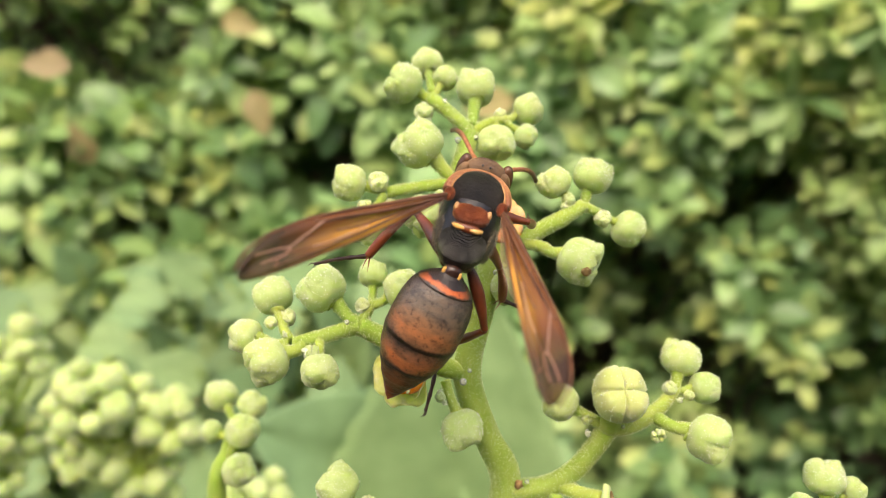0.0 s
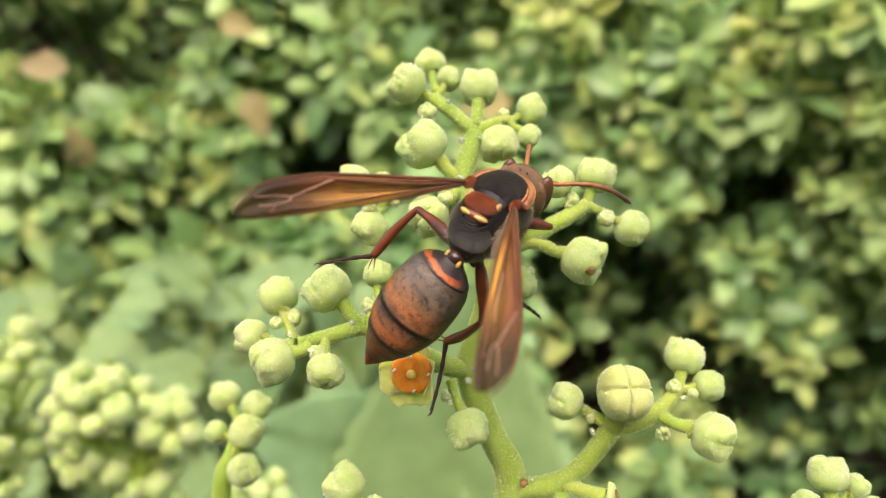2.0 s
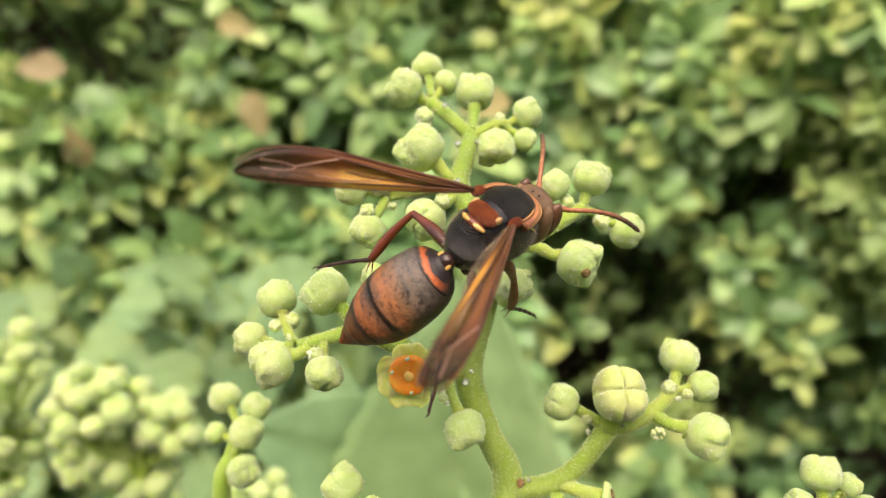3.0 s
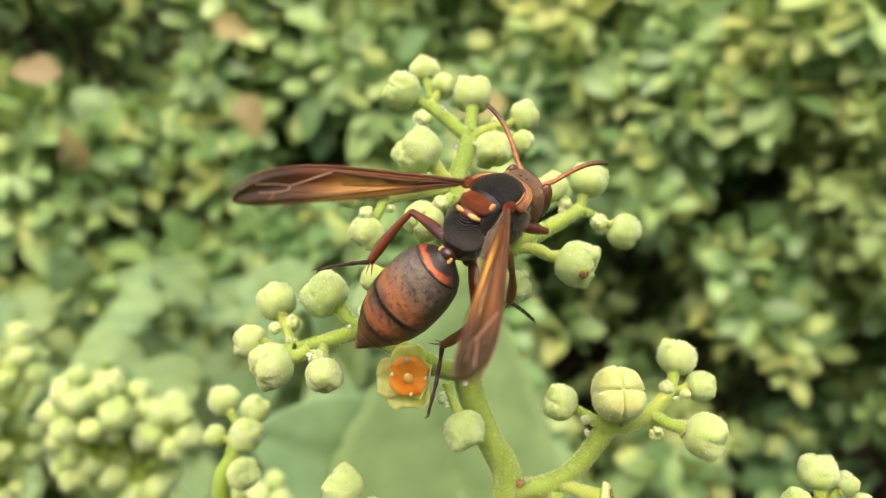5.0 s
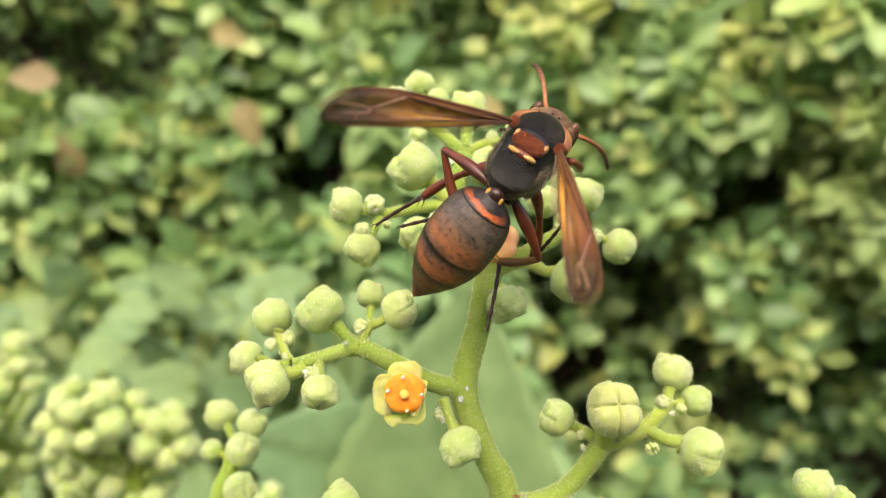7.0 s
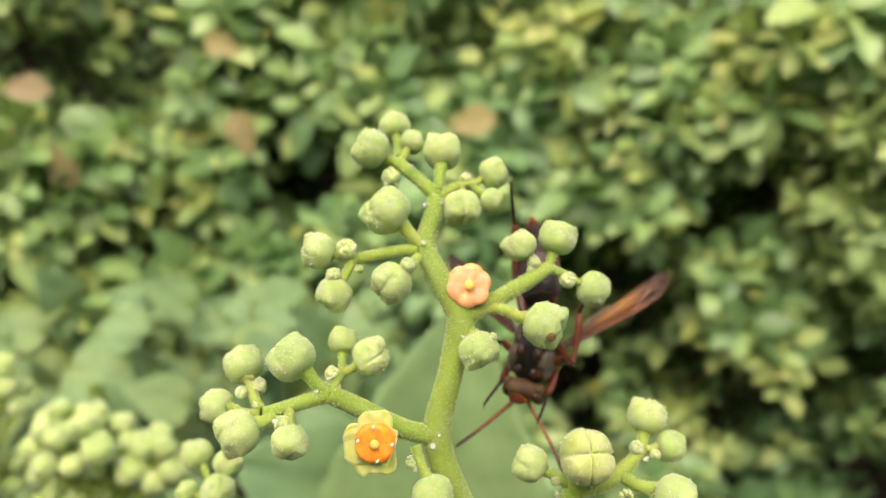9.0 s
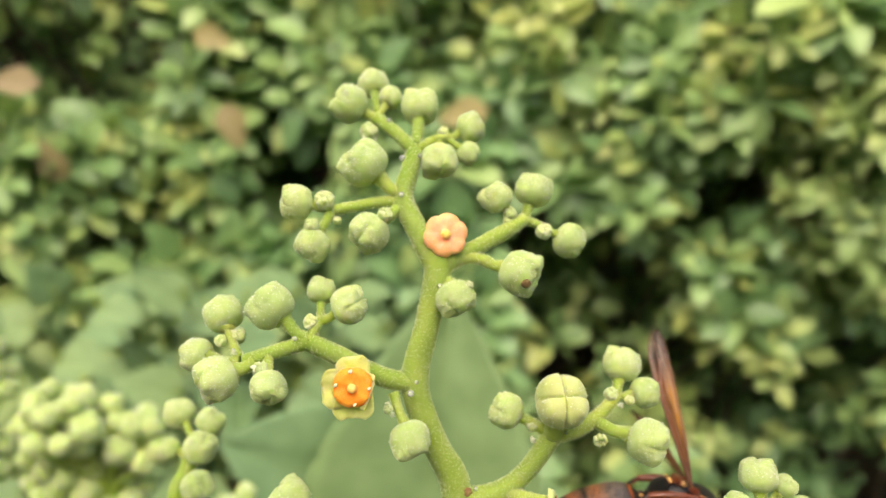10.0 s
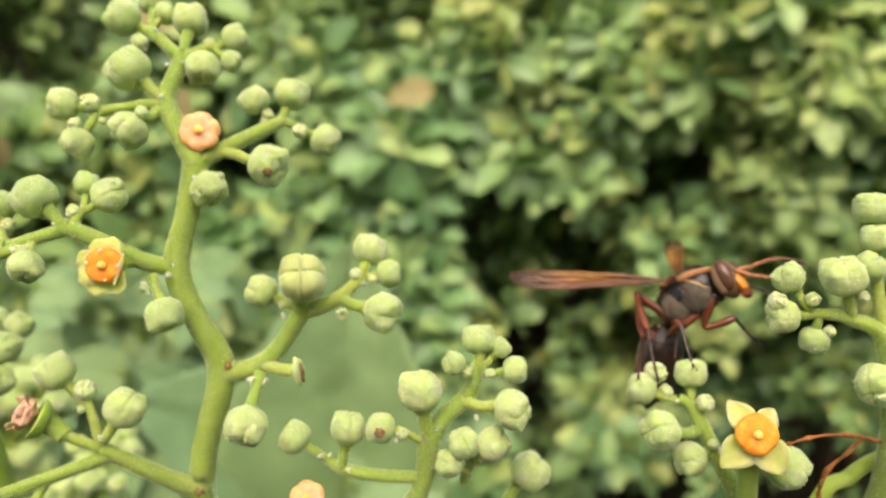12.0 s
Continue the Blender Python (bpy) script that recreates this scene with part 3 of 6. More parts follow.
PETAL_SHORT = [square_petal(k, curl=(0.0, 0.1, 0.25, 0.9)[k]) for k in range(4)]
PETAL_LONG = blade(1.0, 0.86, 0.34, -0.10, thick=0.07, point=0.9).make("petal", M_PETAL)


def flower(parent, c, face, roll, r, disc, petals=(), petal_mesh=None, label="", beads=0):
    """Open flower: disc, style, petals (angle, length in disc radii, tilt) and beads of nectar."""
    m = aim(Vector(c) * MM, face) @ pose(0, 0, 0, 0, 0, roll) @ Matrix.Diagonal((r * MM, r * MM, r * MM, 1))
    fl = part("flower", disc, parent, label, m)
    part("style", STYLE, fl, "pale yellow style", pose(0, 0, 0.2) @ Matrix.Diagonal((0.24, 0.24, 0.20, 1)))
    for k, (a, ln, tilt) in enumerate(petals):
        part("petal", petal_mesh[k % 4] if type(petal_mesh) is list else petal_mesh, fl, "pale green petal", pose(0, 0, -0.5, 0, 0, a) @ pose(0, 0.35, 0, tilt, 0, 0) @ Matrix.Diagonal((ln, ln, ln, 1)))
    for k in range(beads):
        a = radians(90 * k + 45 + (4, -12, 8, -3)[k % 4])
        part("nectar_bead", BEAD, fl, "whitish nectar bead", pose(0.82 * math.cos(a), 0.82 * math.sin(a), 0.12, 30 * k, 20 * k) @ Matrix.Diagonal((0.13, 0.10, 0.10, 1)))
    return fl


def cup(parent, c, face, r, sr, foot):
    """Green calyx cup under a flower and its stalk."""
    s = Shape()
    c, face, foot = Vector(c), Vector(face).normalized(), Vector(foot)
    s.tube([foot * MM, foot.lerp(c - face * r * 1.1, 0.5) * MM, (c - face * r * 1.0) * MM, (c - face * r * 0.7) * MM, (c - face * r * 0.45) * MM], [sr * MM, sr * MM, sr * MM * 1.3, r * MM * 0.75, r * MM * 0.85], 14, 5, 0.04)
    return part("calyx", s.make("calyx", M_STEM), parent)


def flowering_plant(label):
    ob = new("flowering_stem")
    ob.location = NODE
    return tagged(ob, label, "plant", "flowering vine stems")


# ---- the flowering stem in focus ----
plant = flowering_plant("pale green vine flower head with round buds and orange blossoms")
s = Shape().tube([Vector(p) * MM for p in ((8, 40, -966), (6, 20, -500), (1, 2, -120), (-2.6, -1.2, -22), (-2.4, -1.0, -9), (0.0, 0.2, 0.2), (-1.7, 0.7, 5.0), (-3.2, 1.2, 10.0), (-2.0, 2.2, 15.0), (-1.0, 3.0, 19.2), (-1.5, 3.5, 20.6), (-2.1, 4.1, 21.6))],
    [2.4 * MM, 1.9 * MM, 1.4 * MM, 1.18 * MM, 1.14 * MM, 1.26 * MM, 1.08 * MM, 1.14 * MM, 1.02 * MM, 1.10 * MM, 1.0 * MM, 0.85 * MM], 20, 8, 0.03)
stalk = part("stalk", s.make("stalk", M_STEM), plant, "thick pale green main stalk")

papillae(stalk, [(((-2.4, -1.0, -20), (-2.4, -1.0, -9), (0.0, 0.2, 0.2), (-1.7, 0.7, 5.0), (-3.2, 1.2, 10.0), (-2.0, 2.2, 15.0), (-1.0, 3.0, 19.6)), (1.22, 1.20, 1.33, 1.15, 1.20, 1.08, 1.16))], 60.0)
NT, NB, NC = (-1.0, 3.0, 19.4), (-3.8, 5.9, 24.8), (-2.7, 8.2, 28.7)
cyme(plant, "upper branch with a crown of round buds",
    [((NT, (-2.5, 4.4, 22.2), NB, (-3.3, 7.0, 26.8), NC), (1.05, 1.0, 0.95, 0.85, 0.8)), ((NC, (-4.4, 9.2, 30.3), (-6.2, 10.6, 31.6)), (0.68, 0.6, 0.62)), ((NC, (-1.0, 8.8, 29.6), (0.4, 9.0, 29.8)), (0.5, 0.42, 0.4)),
     ((NB, (-6.6, 5.6, 24.6), (-9.6, 5.1, 24.2)), (0.6, 0.5, 0.5))],
    [((-6.5, 14.2, 34.5), 1.42, (-6.0, 11.2, 32.0), 0.4), ((-8.4, 10.7, 32.8), 1.72, (-6.4, 10.8, 31.6), 0.45), ((-4.9, 12.2, 33.2), 1.10, (-5.9, 10.9, 31.8), 0.35), ((-2.2, 11.1, 32.3), 1.68, (-2.6, 8.5, 29.2), 0.55),
     ((-6.9, 6.3, 27.9), 1.98, (-4.1, 6.0, 25.2), 0.6), ((-0.6, 7.7, 27.9), 1.62, (-0.6, 8.9, 29.6), 0.4), ((2.2, 9.7, 30.5), 1.38, (0.3, 9.1, 29.7), 0.35), ((1.9, 8.4, 28.4), 1.06, (0.3, 8.9, 29.6), 0.3),
     ((-12.6, 4.8, 25.0), 1.52, (-9.8, 5.1, 24.4), 0.42), ((-11.3, 3.6, 21.7), 1.45, (-9.9, 5.0, 24.0), 0.42), ((-6.5, 3.3, 22.6), 1.66, (-4.3, 5.2, 24.2), 0.5)],
    [((-6.7, 9.4, 30.4), 0.8), ((-10.3, 5.0, 25.0), 0.85), ((-0.2, 9.2, 30.2), 0.5), ((-11.3, 3.5, 23.2), 0.62), ((-5.2, 3.2, 24.0), 0.62), ((-9.3, 4.6, 23.4), 0.35)],
    [((-3.8, 7.4, 28.2), 0.28), ((-3.9, 5.0, 25.4), 0.25), ((-4.4, 6.4, 26.0), 0.2), ((-0.9, 1.7, 18.3), 0.22), ((-4.9, 8.8, 31.4), 0.22), ((-2.3, 7.3, 28.4), 0.2)],
    [((-7.2, 8.6, 30.0), 0.3), ((-6.3, 9.0, 29.8), 0.28)])
cyme(plant, "side branch with four round buds",
    [((NT, (1.6, 3.8, 20.6), (4.4, 5.0, 21.8), (6.6, 6.2, 22.8)), (0.85, 0.75, 0.7, 0.6)), (((6.6, 6.2, 22.8), (7.6, 6.2, 22.3), (8.8, 6.2, 21.7)), (0.45, 0.4, 0.4))],
    [((4.2, 6.4, 24.7), 1.40, (6.0, 6.0, 22.6), 0.36), ((7.5, 7.3, 25.1), 1.64, (6.5, 6.2, 22.7), 0.45), ((10.4, 6.3, 20.8), 1.48, (8.6, 6.2, 21.8), 0.36), ((0.3, 1.7, 17.3), 1.6, (-0.6, 2.8, 19.2), 0.5)],
    [((8.2, 6.0, 21.7), 0.72), ((5.3, 6.0, 23.3), 0.6), ((5.0, 5.6, 22.8), 0.35), ((1.4, 1.6, 18.3), 0.4)])
br = cyme(plant, "short stalk with a peach blossom and a browned bud", [((NT, (1.4, 3.4, 20.2), (3.2, 3.0, 19.9)), (0.7, 0.55, 0.5))], [((5.6, 2.1, 19.1), 1.84, (3.0, 3.1, 19.9), 0.5)])
scar = Shape().ball((0, 0, 0), (0.40 * MM, 0.36 * MM, 0.16 * MM), 18, 10, fn=lambda d: 1 + 0.5 * noise.noise(d * 3)).make("brown_tip", M_WITHER)
part("brown_tip", scar, br, "browned withered bud tip", aim(Vector((5.9, 0.16, 18.72)) * MM, (0.15, -0.95, -0.2)))
cup(plant, (-0.3, 3.0, 22.3), (0.05, -0.95, 0.30), 1.7, 0.55, (-0.9, 3.4, 19.8))
flower(plant, (-0.3, 2.8, 22.3), (0.05, -0.95, 0.30), 15, 1.78, DISC_P, label="open blossom with a lobed peach disc")

NL, BL = (-3.2, 1.0, 10.2), (-11.5, -0.1, 14.5)
cyme(plant, "forked side branch with a cluster of round buds",
    [((NL, (-6.0, 0.4, 11.2), (-9.2, 0.0, 13.2), BL), (0.85, 0.85, 0.85, 0.8)), ((BL, (-14.0, -0.4, 13.9), (-16.6, -0.6, 13.2)), (0.7, 0.6, 0.6)), ((BL, (-11.0, 0.8, 15.4), (-10.6, 1.4, 16.0)), (0.5, 0.42, 0.4))],
    [((-14.5, 0.9, 17.2), 1.90, (-11.7, 0.0, 14.7), 0.55), ((-8.3, 1.2, 17.0), 1.56, (-10.5, 1.3, 15.8), 0.38), ((-10.7, 2.9, 17.8), 1.2, (-10.7, 1.5, 16.0), 0.35), ((-18.8, 2.3, 16.2), 1.58, (-17.0, -0.3, 13.4), 0.42),
     ((-20.6, 0.5, 13.5), 1.36, (-17.0, -0.5, 13.3), 0.4), ((-18.3, -2.2, 12.5), 1.74, (-15.8, -0.8, 13.2), 0.55), ((-14.3, -2.8, 11.9), 1.42, (-14.6, -0.7, 13.6), 0.4)],
    [((-17.5, 1.3, 14.7), 0.68), ((-11.4, 0.9, 15.8), 0.6), ((-15.0, -1.9, 13.0), 0.62), ((-18.6, 0.4, 14.6), 0.5), ((-11.1, 0.5, 14.9), 0.4)],
    [((-12.4, -0.9, 15.1), 0.2), ((-3.5, -0.5, 10.0), 0.3), ((-3.0, -0.4, 10.9), 0.18)],
    [((-17.4, -0.6, 14.2), 0.35), ((-11.6, 0.2, 15.6), 0.3), ((-15.3, -2.3, 13.4), 0.35)])
cup(plant, (-7.8, -2.8, 11.8), (0.0, -0.97, 0.22), 1.8, 0.6, (-6.4, 0.2, 11.2))
flower(plant, (-7.8, -3.2, 11.8), (0.0, -0.97, 0.22), 45, 1.56, DISC_O, [(-45, 1.12, 8), (51, 1.32, 4), (133, 1.36, 4), (205, 1.2, 30)], PETAL_SHORT, "open blossom with an orange disc and reflexed green petals", 4)
cyme(plant, "drooping stalk with one round bud", [], [((-3.6, -2.2, 6.9), 1.66, (-4.9, -0.3, 10.0), 0.42)], [((-5.3, -1.6, 9.2), 0.4)], (), [((-5.1, -1.7, 9.0), 0.35), ((-5.4, -1.4, 9.6), 0.3)])

EL = (8.0, -0.5, 6.0)
br = cyme(plant, "forked branch with a ripe cross-seamed bud",
    [(((0.0, 0.1, 0.0), (3.4, -0.5, 0.9), (5.8, -0.6, 2.8), EL), (1.0, 0.95, 0.85, 0.9)), ((EL, (10.2, -0.5, 6.5), (12.2, 0.1, 7.6), (13.6, 1.0, 8.8)), (0.8, 0.72, 0.6, 0.5)), ((EL, (6.4, 0.1, 6.8), (5.4, 0.4, 7.3)), (0.6, 0.45, 0.45)),
     (((4.0, -0.6, 1.2), (5.6, -1.8, 1.1), (7.2, -2.7, 1.15)), (0.62, 0.6, 0.62))],
    [((4.4, 0.6, 7.7), 1.52, (6.0, 0.2, 7.0), 0.45), ((14.3, 2.4, 10.7), 1.58, (13.5, 0.9, 8.8), 0.45), ((15.9, 1.2, 8.7), 1.28, (13.7, 1.0, 8.6), 0.36), ((15.3, -2.2, 6.1), 1.78, (11.6, -0.3, 7.0), 0.55), ((3.0, -4.8, -2.7), 1.86, (3.9, -1.4, 0.6), 0.55)],
    [((13.0, 0.6, 8.9), 0.58), ((14.5, 0.4, 8.4), 0.42), ((6.3, -0.3, 6.6), 0.4)],
    [((1.6, -1.0, 1.6), 0.2), ((9.0, -1.2, 6.5), 0.15)],
    [((6.2, -0.7, 5.9), 0.4), ((13.6, 0.1, 8.1), 0.4), ((3.4, -2.6, 0.6), 0.45), ((4.4, -2.4, 0.2), 0.45)])
part("bud", RIPE, br, "large ripe yellow-green bud with a cross seam", aim(Vector((8.5, -1.6, 9.4)) * MM, (0.02, -0.80, 0.60)) @ Matrix.Diagonal((2.12 * MM, 2.2 * MM, 2.15 * MM, 1)))
part("stalk", Shape().tube([Vector(p) * MM for p in ((8.0, -0.6, 6.0), (8.2, -1.0, 7.4), (8.4, -1.3, 8.2))], [0.8 * MM, 0.9 * MM, 1.3 * MM], 12, 4).make("stalk", M_STEM), br)
ring_s = Shape()
for k in range(7):
    a = 2 * math.pi * k / 7
    ring_s.ball((0.42 * MM * math.cos(a), 0.42 * MM * math.sin(a), 0), (0.2 * MM, 0.2 * MM, 0.32 * MM), 8, 6)
RING = ring_s.make("empty_calyx", M_TINY)
part("empty_calyx", RING, br, "tiny empty calyx ring", aim(Vector((11.7, -1.5, 5.9)) * MM, (0.1, -0.9, -0.3)))
split = Shape().ball((0, 0, 0), (0.72 * MM, 1.3 * MM, 0.4 * MM), 18, 10, fn=lambda d: 1 + 0.25 * noise.noise(d * 2)).make("split_calyx", M_TINY)
part("split_calyx", split, br, "dried split calyx", aim(Vector((7.6, -2.9, 1.2)) * MM, (0.9, -0.4, 0.1)))
part("brown_slit", Shape().ball((0, 0, 0), (0.26 * MM, 0.95 * MM, 0.22 * MM), 12, 8, fn=lambda d: 1 + 0.4 * noise.noise(d * 3)).make("brown_slit", M_WITHER), br, "dark dried slit", aim(Vector((7.95, -3.05, 1.1)) * MM, (0.9, -0.4, 0.1)))
node_scar = Shape().ball((0, 0, 0), (0.5 * MM, 0.4 * MM, 0.55 * MM), 10, 8, fn=lambda d: 1 + 0.6 * noise.noise(d * 2.5)).make("node_scar", M_WITHER)
part("node_scar", node_scar, plant, "dark brown leaf scar", Matrix.Translation(Vector((0.95, -0.7, 1.15)) * MM) @ Matrix.Scale(0.7, 4))
part("node_scar", node_scar, plant, "dark brown leaf scar", Matrix.Translation(Vector((-2.6, -2.3, -10.5)) * MM))

cyme(plant, "low branch with a dense cluster of round buds",
    [(((-1.9, -0.9, -30), (8, -4.5, -19), (17.2, -5.5, -11), (18.9, -5.5, -5.4), (20.4, -5.2, -2.9), (22.6, -4.9, -1.0), (23.6, -4.7, 1.8)), (1.0, 0.95, 0.9, 0.95, 0.85, 0.75, 0.6)),
     (((18.0, -5.5, -8.5), (14.0, -5.2, -8.2), (11.0, -4.8, -7.6)), (0.6, 0.6, 0.55)), (((11.0, -4.8, -7.6), (9.6, -4.5, -6.6), (8.6, -4.3, -5.8)), (0.5, 0.4, 0.4)), (((18.9, -5.5, -5.4), (17.4, -5.8, -4.2), (16.2, -5.9, -3.4)), (0.4, 0.35, 0.35)),
     (((22.0, -5.0, -9.5), (22.6, -6.0, -7.0)), (0.5, 0.45))],
    [((23.7, -3.7, 3.6), 1.5, (23.6, -4.7, 1.7), 0.5), ((21.4, -5.4, 2.2), 1.04, (23.2, -4.8, 1.0), 0.3), ((25.6, -4.2, 2.9), 0.92, (23.8, -4.6, 1.4), 0.3), ((26.7, -4.8, 1.0), 1.2, (23.8, -4.8, 0.9), 0.32), ((18.4, -5.7, -0.1), 1.9, (18.8, -5.6, -4.6), 0.62),
     ((26.0, -7.6, -1.3), 1.66, (22.2, -5.2, -1.4), 0.5), ((11.8, -4.4, -3.9), 1.56, (11.0, -4.8, -7.4), 0.5), ((14.8, -5.9, -3.2), 1.4, (17.0, -5.8, -4.0), 0.35), ((7.0, -4.0, -4.7), 1.46, (8.8, -4.4, -5.9), 0.38), ((21.9, -6.8, -4.7), 1.38, (22.5, -6.0, -7.2), 0.4),
     ((24.4, -7.1, -4.8), 1.46, (22.8, -6.0, -7.0), 0.4), ((20.6, -6.8, -6.6), 1.2, (22.2, -5.8, -8.0), 0.36), ((28.2, -3.7, -9.7), 1.84, (24.0, -4.0, -14), 0.5)],
    [((22.5, -5.3, 1.2), 0.45), ((24.5, -5.3, 1.0), 0.45), ((16.6, -6.2, -3.8), 0.55), ((23.6, -6.6, -6.2), 0.5)],
    [((19.6, -6.2, -3.6), 0.2), ((18.8, -6.5, -4.4), 0.16), ((22.9, -5.6, 0.4), 0.16)],
    [((23.0, -6.2, -2.4), 0.4), ((9.2, -4.9, -6.2), 0.4), ((11.8, -5.3, -7.3), 0.35), ((10.0, -5.0, -6.0), 0.35), ((16.2, -6.4, -4.4), 0.4)])
part("brown_tip", scar, plant, "browned withered bud tip", aim(Vector((14.7, -7.2, -3.0)) * MM, (-0.1, -0.95, 0.1)) @ Matrix.Scale(1.2, 4))
cup(plant, (7.8, -5.2, -10.2), (-0.1, -0.8, 0.6), 1.5, 0.55, (11.0, -4.6, -16))
flower(plant, (7.8, -5.4, -10.0), (-0.1, -0.8, 0.6), 40, 1.6, DISC_P, label="open blossom with a lobed peach disc")

qn = (-10.0, -4.0, -4.6)
cyme(plant, "low forked branch with round buds and a faded blossom",
    [(((-2.5, -1.4, -11.0), (-5.5, -2.8, -8.4), qn), (0.95, 0.85, 0.7)), ((qn, (-12.2, -4.4, -3.2), (-13.8, -4.6, -1.8)), (0.5, 0.5, 0.55)), ((qn, (-10.4, -3.6, -2.2), (-10.9, -3.2, -0.4)), (0.45, 0.42, 0.4)), (((-9.0, -3.6, -5.4), (-13, -5.5, -6.0), (-18, -7, -7)), (0.7, 0.6, 0.6))],
    [((-13.3, -2.8, 2.3), 1.64, (-11.0, -3.2, -0.5), 0.42), ((-7.7, -3.5, -1.2), 1.8, (-9.8, -4.0, -4.0), 0.5), ((-19.5, -7.5, -5.0), 1.5, (-17.6, -7.0, -6.9), 0.45), ((-15.6, -6.8, -8.8), 1.4, (-14, -5.8, -6.3), 0.4)],
    [((-11.0, -3.0, 0.5), 0.92), ((-11.2, -3.8, -0.9), 0.35)], (), [((-9.6, -4.8, -3.0), 0.4), ((-11.3, -3.9, -0.6), 0.3)])
cup(plant, (-15.5, -4.8, -0.6), (-0.75, -0.3, 0.6), 2.1, 0.75, (-12.6, -4.5, -3.0))
faded = part("faded_disc", Shape().ball((0, 0, 0), (1.35 * MM, 1.25 * MM, 0.7 * MM), 24, 14, fn=lambda d: 1 + 0.5 * noise.noise(d * 2.8) + 0.2 * noise.noise(d * 7)).make("faded_disc", M_FADED), plant, "faded pinkish brown blossom", aim(Vector((-15.45, -4.85, -0.6)) * MM, (-0.75, -0.3, 0.6)))
for k in range(6):
    rag = Shape()
    rows = []
    for i in range(7):
        u = i / 6
        w = (0.52 + 0.25 * math.sin(2.6 * u + k)) * (1 - 0.5 * u * u)
        rows.append([Vector((v * w + 0.10 * noise.noise(Vector((u * 4, v * 3, k))), u * (1.25 + 0.25 * math.sin(k * 2.1)) + 0.16 * noise.noise(Vector((v * 5, k, u))), 0.35 * u * u + 0.18 * noise.noise(Vector((u * 3, v * 3, k + 9))) - 0.06 * (1 if low else 0))) * MM for low, vs in ((False, (-1, -0.5, 0, 0.5, 1)), (True, (1, 0.5, 0, -0.5, -1))) for v in vs])
    rag.grid(rows)
    part("withered_petal", rag.make("withered_petal", M_FADED if k % 3 else M_WITHER), faded, "ragged withered petal", pose(0, 0, -0.2 * MM, 0, 0, 60 * k) @ pose(0, 0.7 * MM, 0, 38 + 12 * math.sin(k * 1.7), 0, 0))

# ---- neighbouring flowering stems ----
plant2 = flowering_plant("pale green vine flower head with an open four-petalled orange blossom")
s = Shape().tube([Vector(p) * MM for p in ((70, 30, -967), (64, 10, -400), (56, -2, -60), (47.5, -6.5, -13.5))], [2.4 * MM, 2.0 * MM, 1.4 * MM, 1.1 * MM], 16, 8, 0.03)
part("stalk", s.make("stalk", M_STEM), plant2, "pale green main stalk")
cyme(plant2, "branch with a loose cluster of round buds",
    [(((47.5, -6.5, -13.5), (45.6, -7.0, -9.6), (43.9, -6.2, -5.9), (42.6, -5.4, -3.2), (41.6, -4.8, -2.6)), (0.9, 0.8, 0.7, 0.55, 0.45))],
    [((38.6, -3.9, -1.9), 1.44, (41.4, -4.8, -2.7), 0.36), ((42.8, -4.3, -0.5), 1.46, (42.6, -5.2, -3.0), 0.42), ((39.1, -7.6, -4.2), 1.7, (43.0, -6.0, -5.2), 0.5), ((41.9, -7.4, -7.1), 1.48, (44.2, -6.6, -6.9), 0.42)],
    [((43.5, -6.1, -2.6), 0.78), ((40.6, -4.2, -2.2), 0.7), ((39.8, -3.6, -0.6), 1.0), ((43.9, -7.2, -6.0), 0.45)], [((42.9, -6.0, -4.4), 0.16)], [((44.4, -7.2, -6.4), 0.45), ((41.2, -5.4, -2.6), 0.4)])
part("flower_stalk", Shape().tube([Vector(p) * MM for p in ((47.5, -6.8, -16), (46.3, -9.2, -10.5), (45.6, -10.4, -6.2), (45.6, -10.9, -4.4))], [0.95 * MM, 0.85 * MM, 0.9 * MM, 1.3 * MM], 14, 6, 0.03).make("flower_stalk", M_STEM), plant2, "thick green flower stalk")
flower(plant2, (45.3, -12.0, -2.6), (-0.22, -0.90, 0.38), 0, 1.66, DISC_O, [(38, 1.6, -6), (138, 2.0, -2), (216, 2.05, -4), (318, 1.4, -20)], PETAL_LONG, "wide open blossom with an orange disc and four pale green petals", 0)
bud(plant2, (49.6, -9.2, -7.4), 1.9, (0.6, -0.3, -0.5), None, "round green bud beside the open blossom")
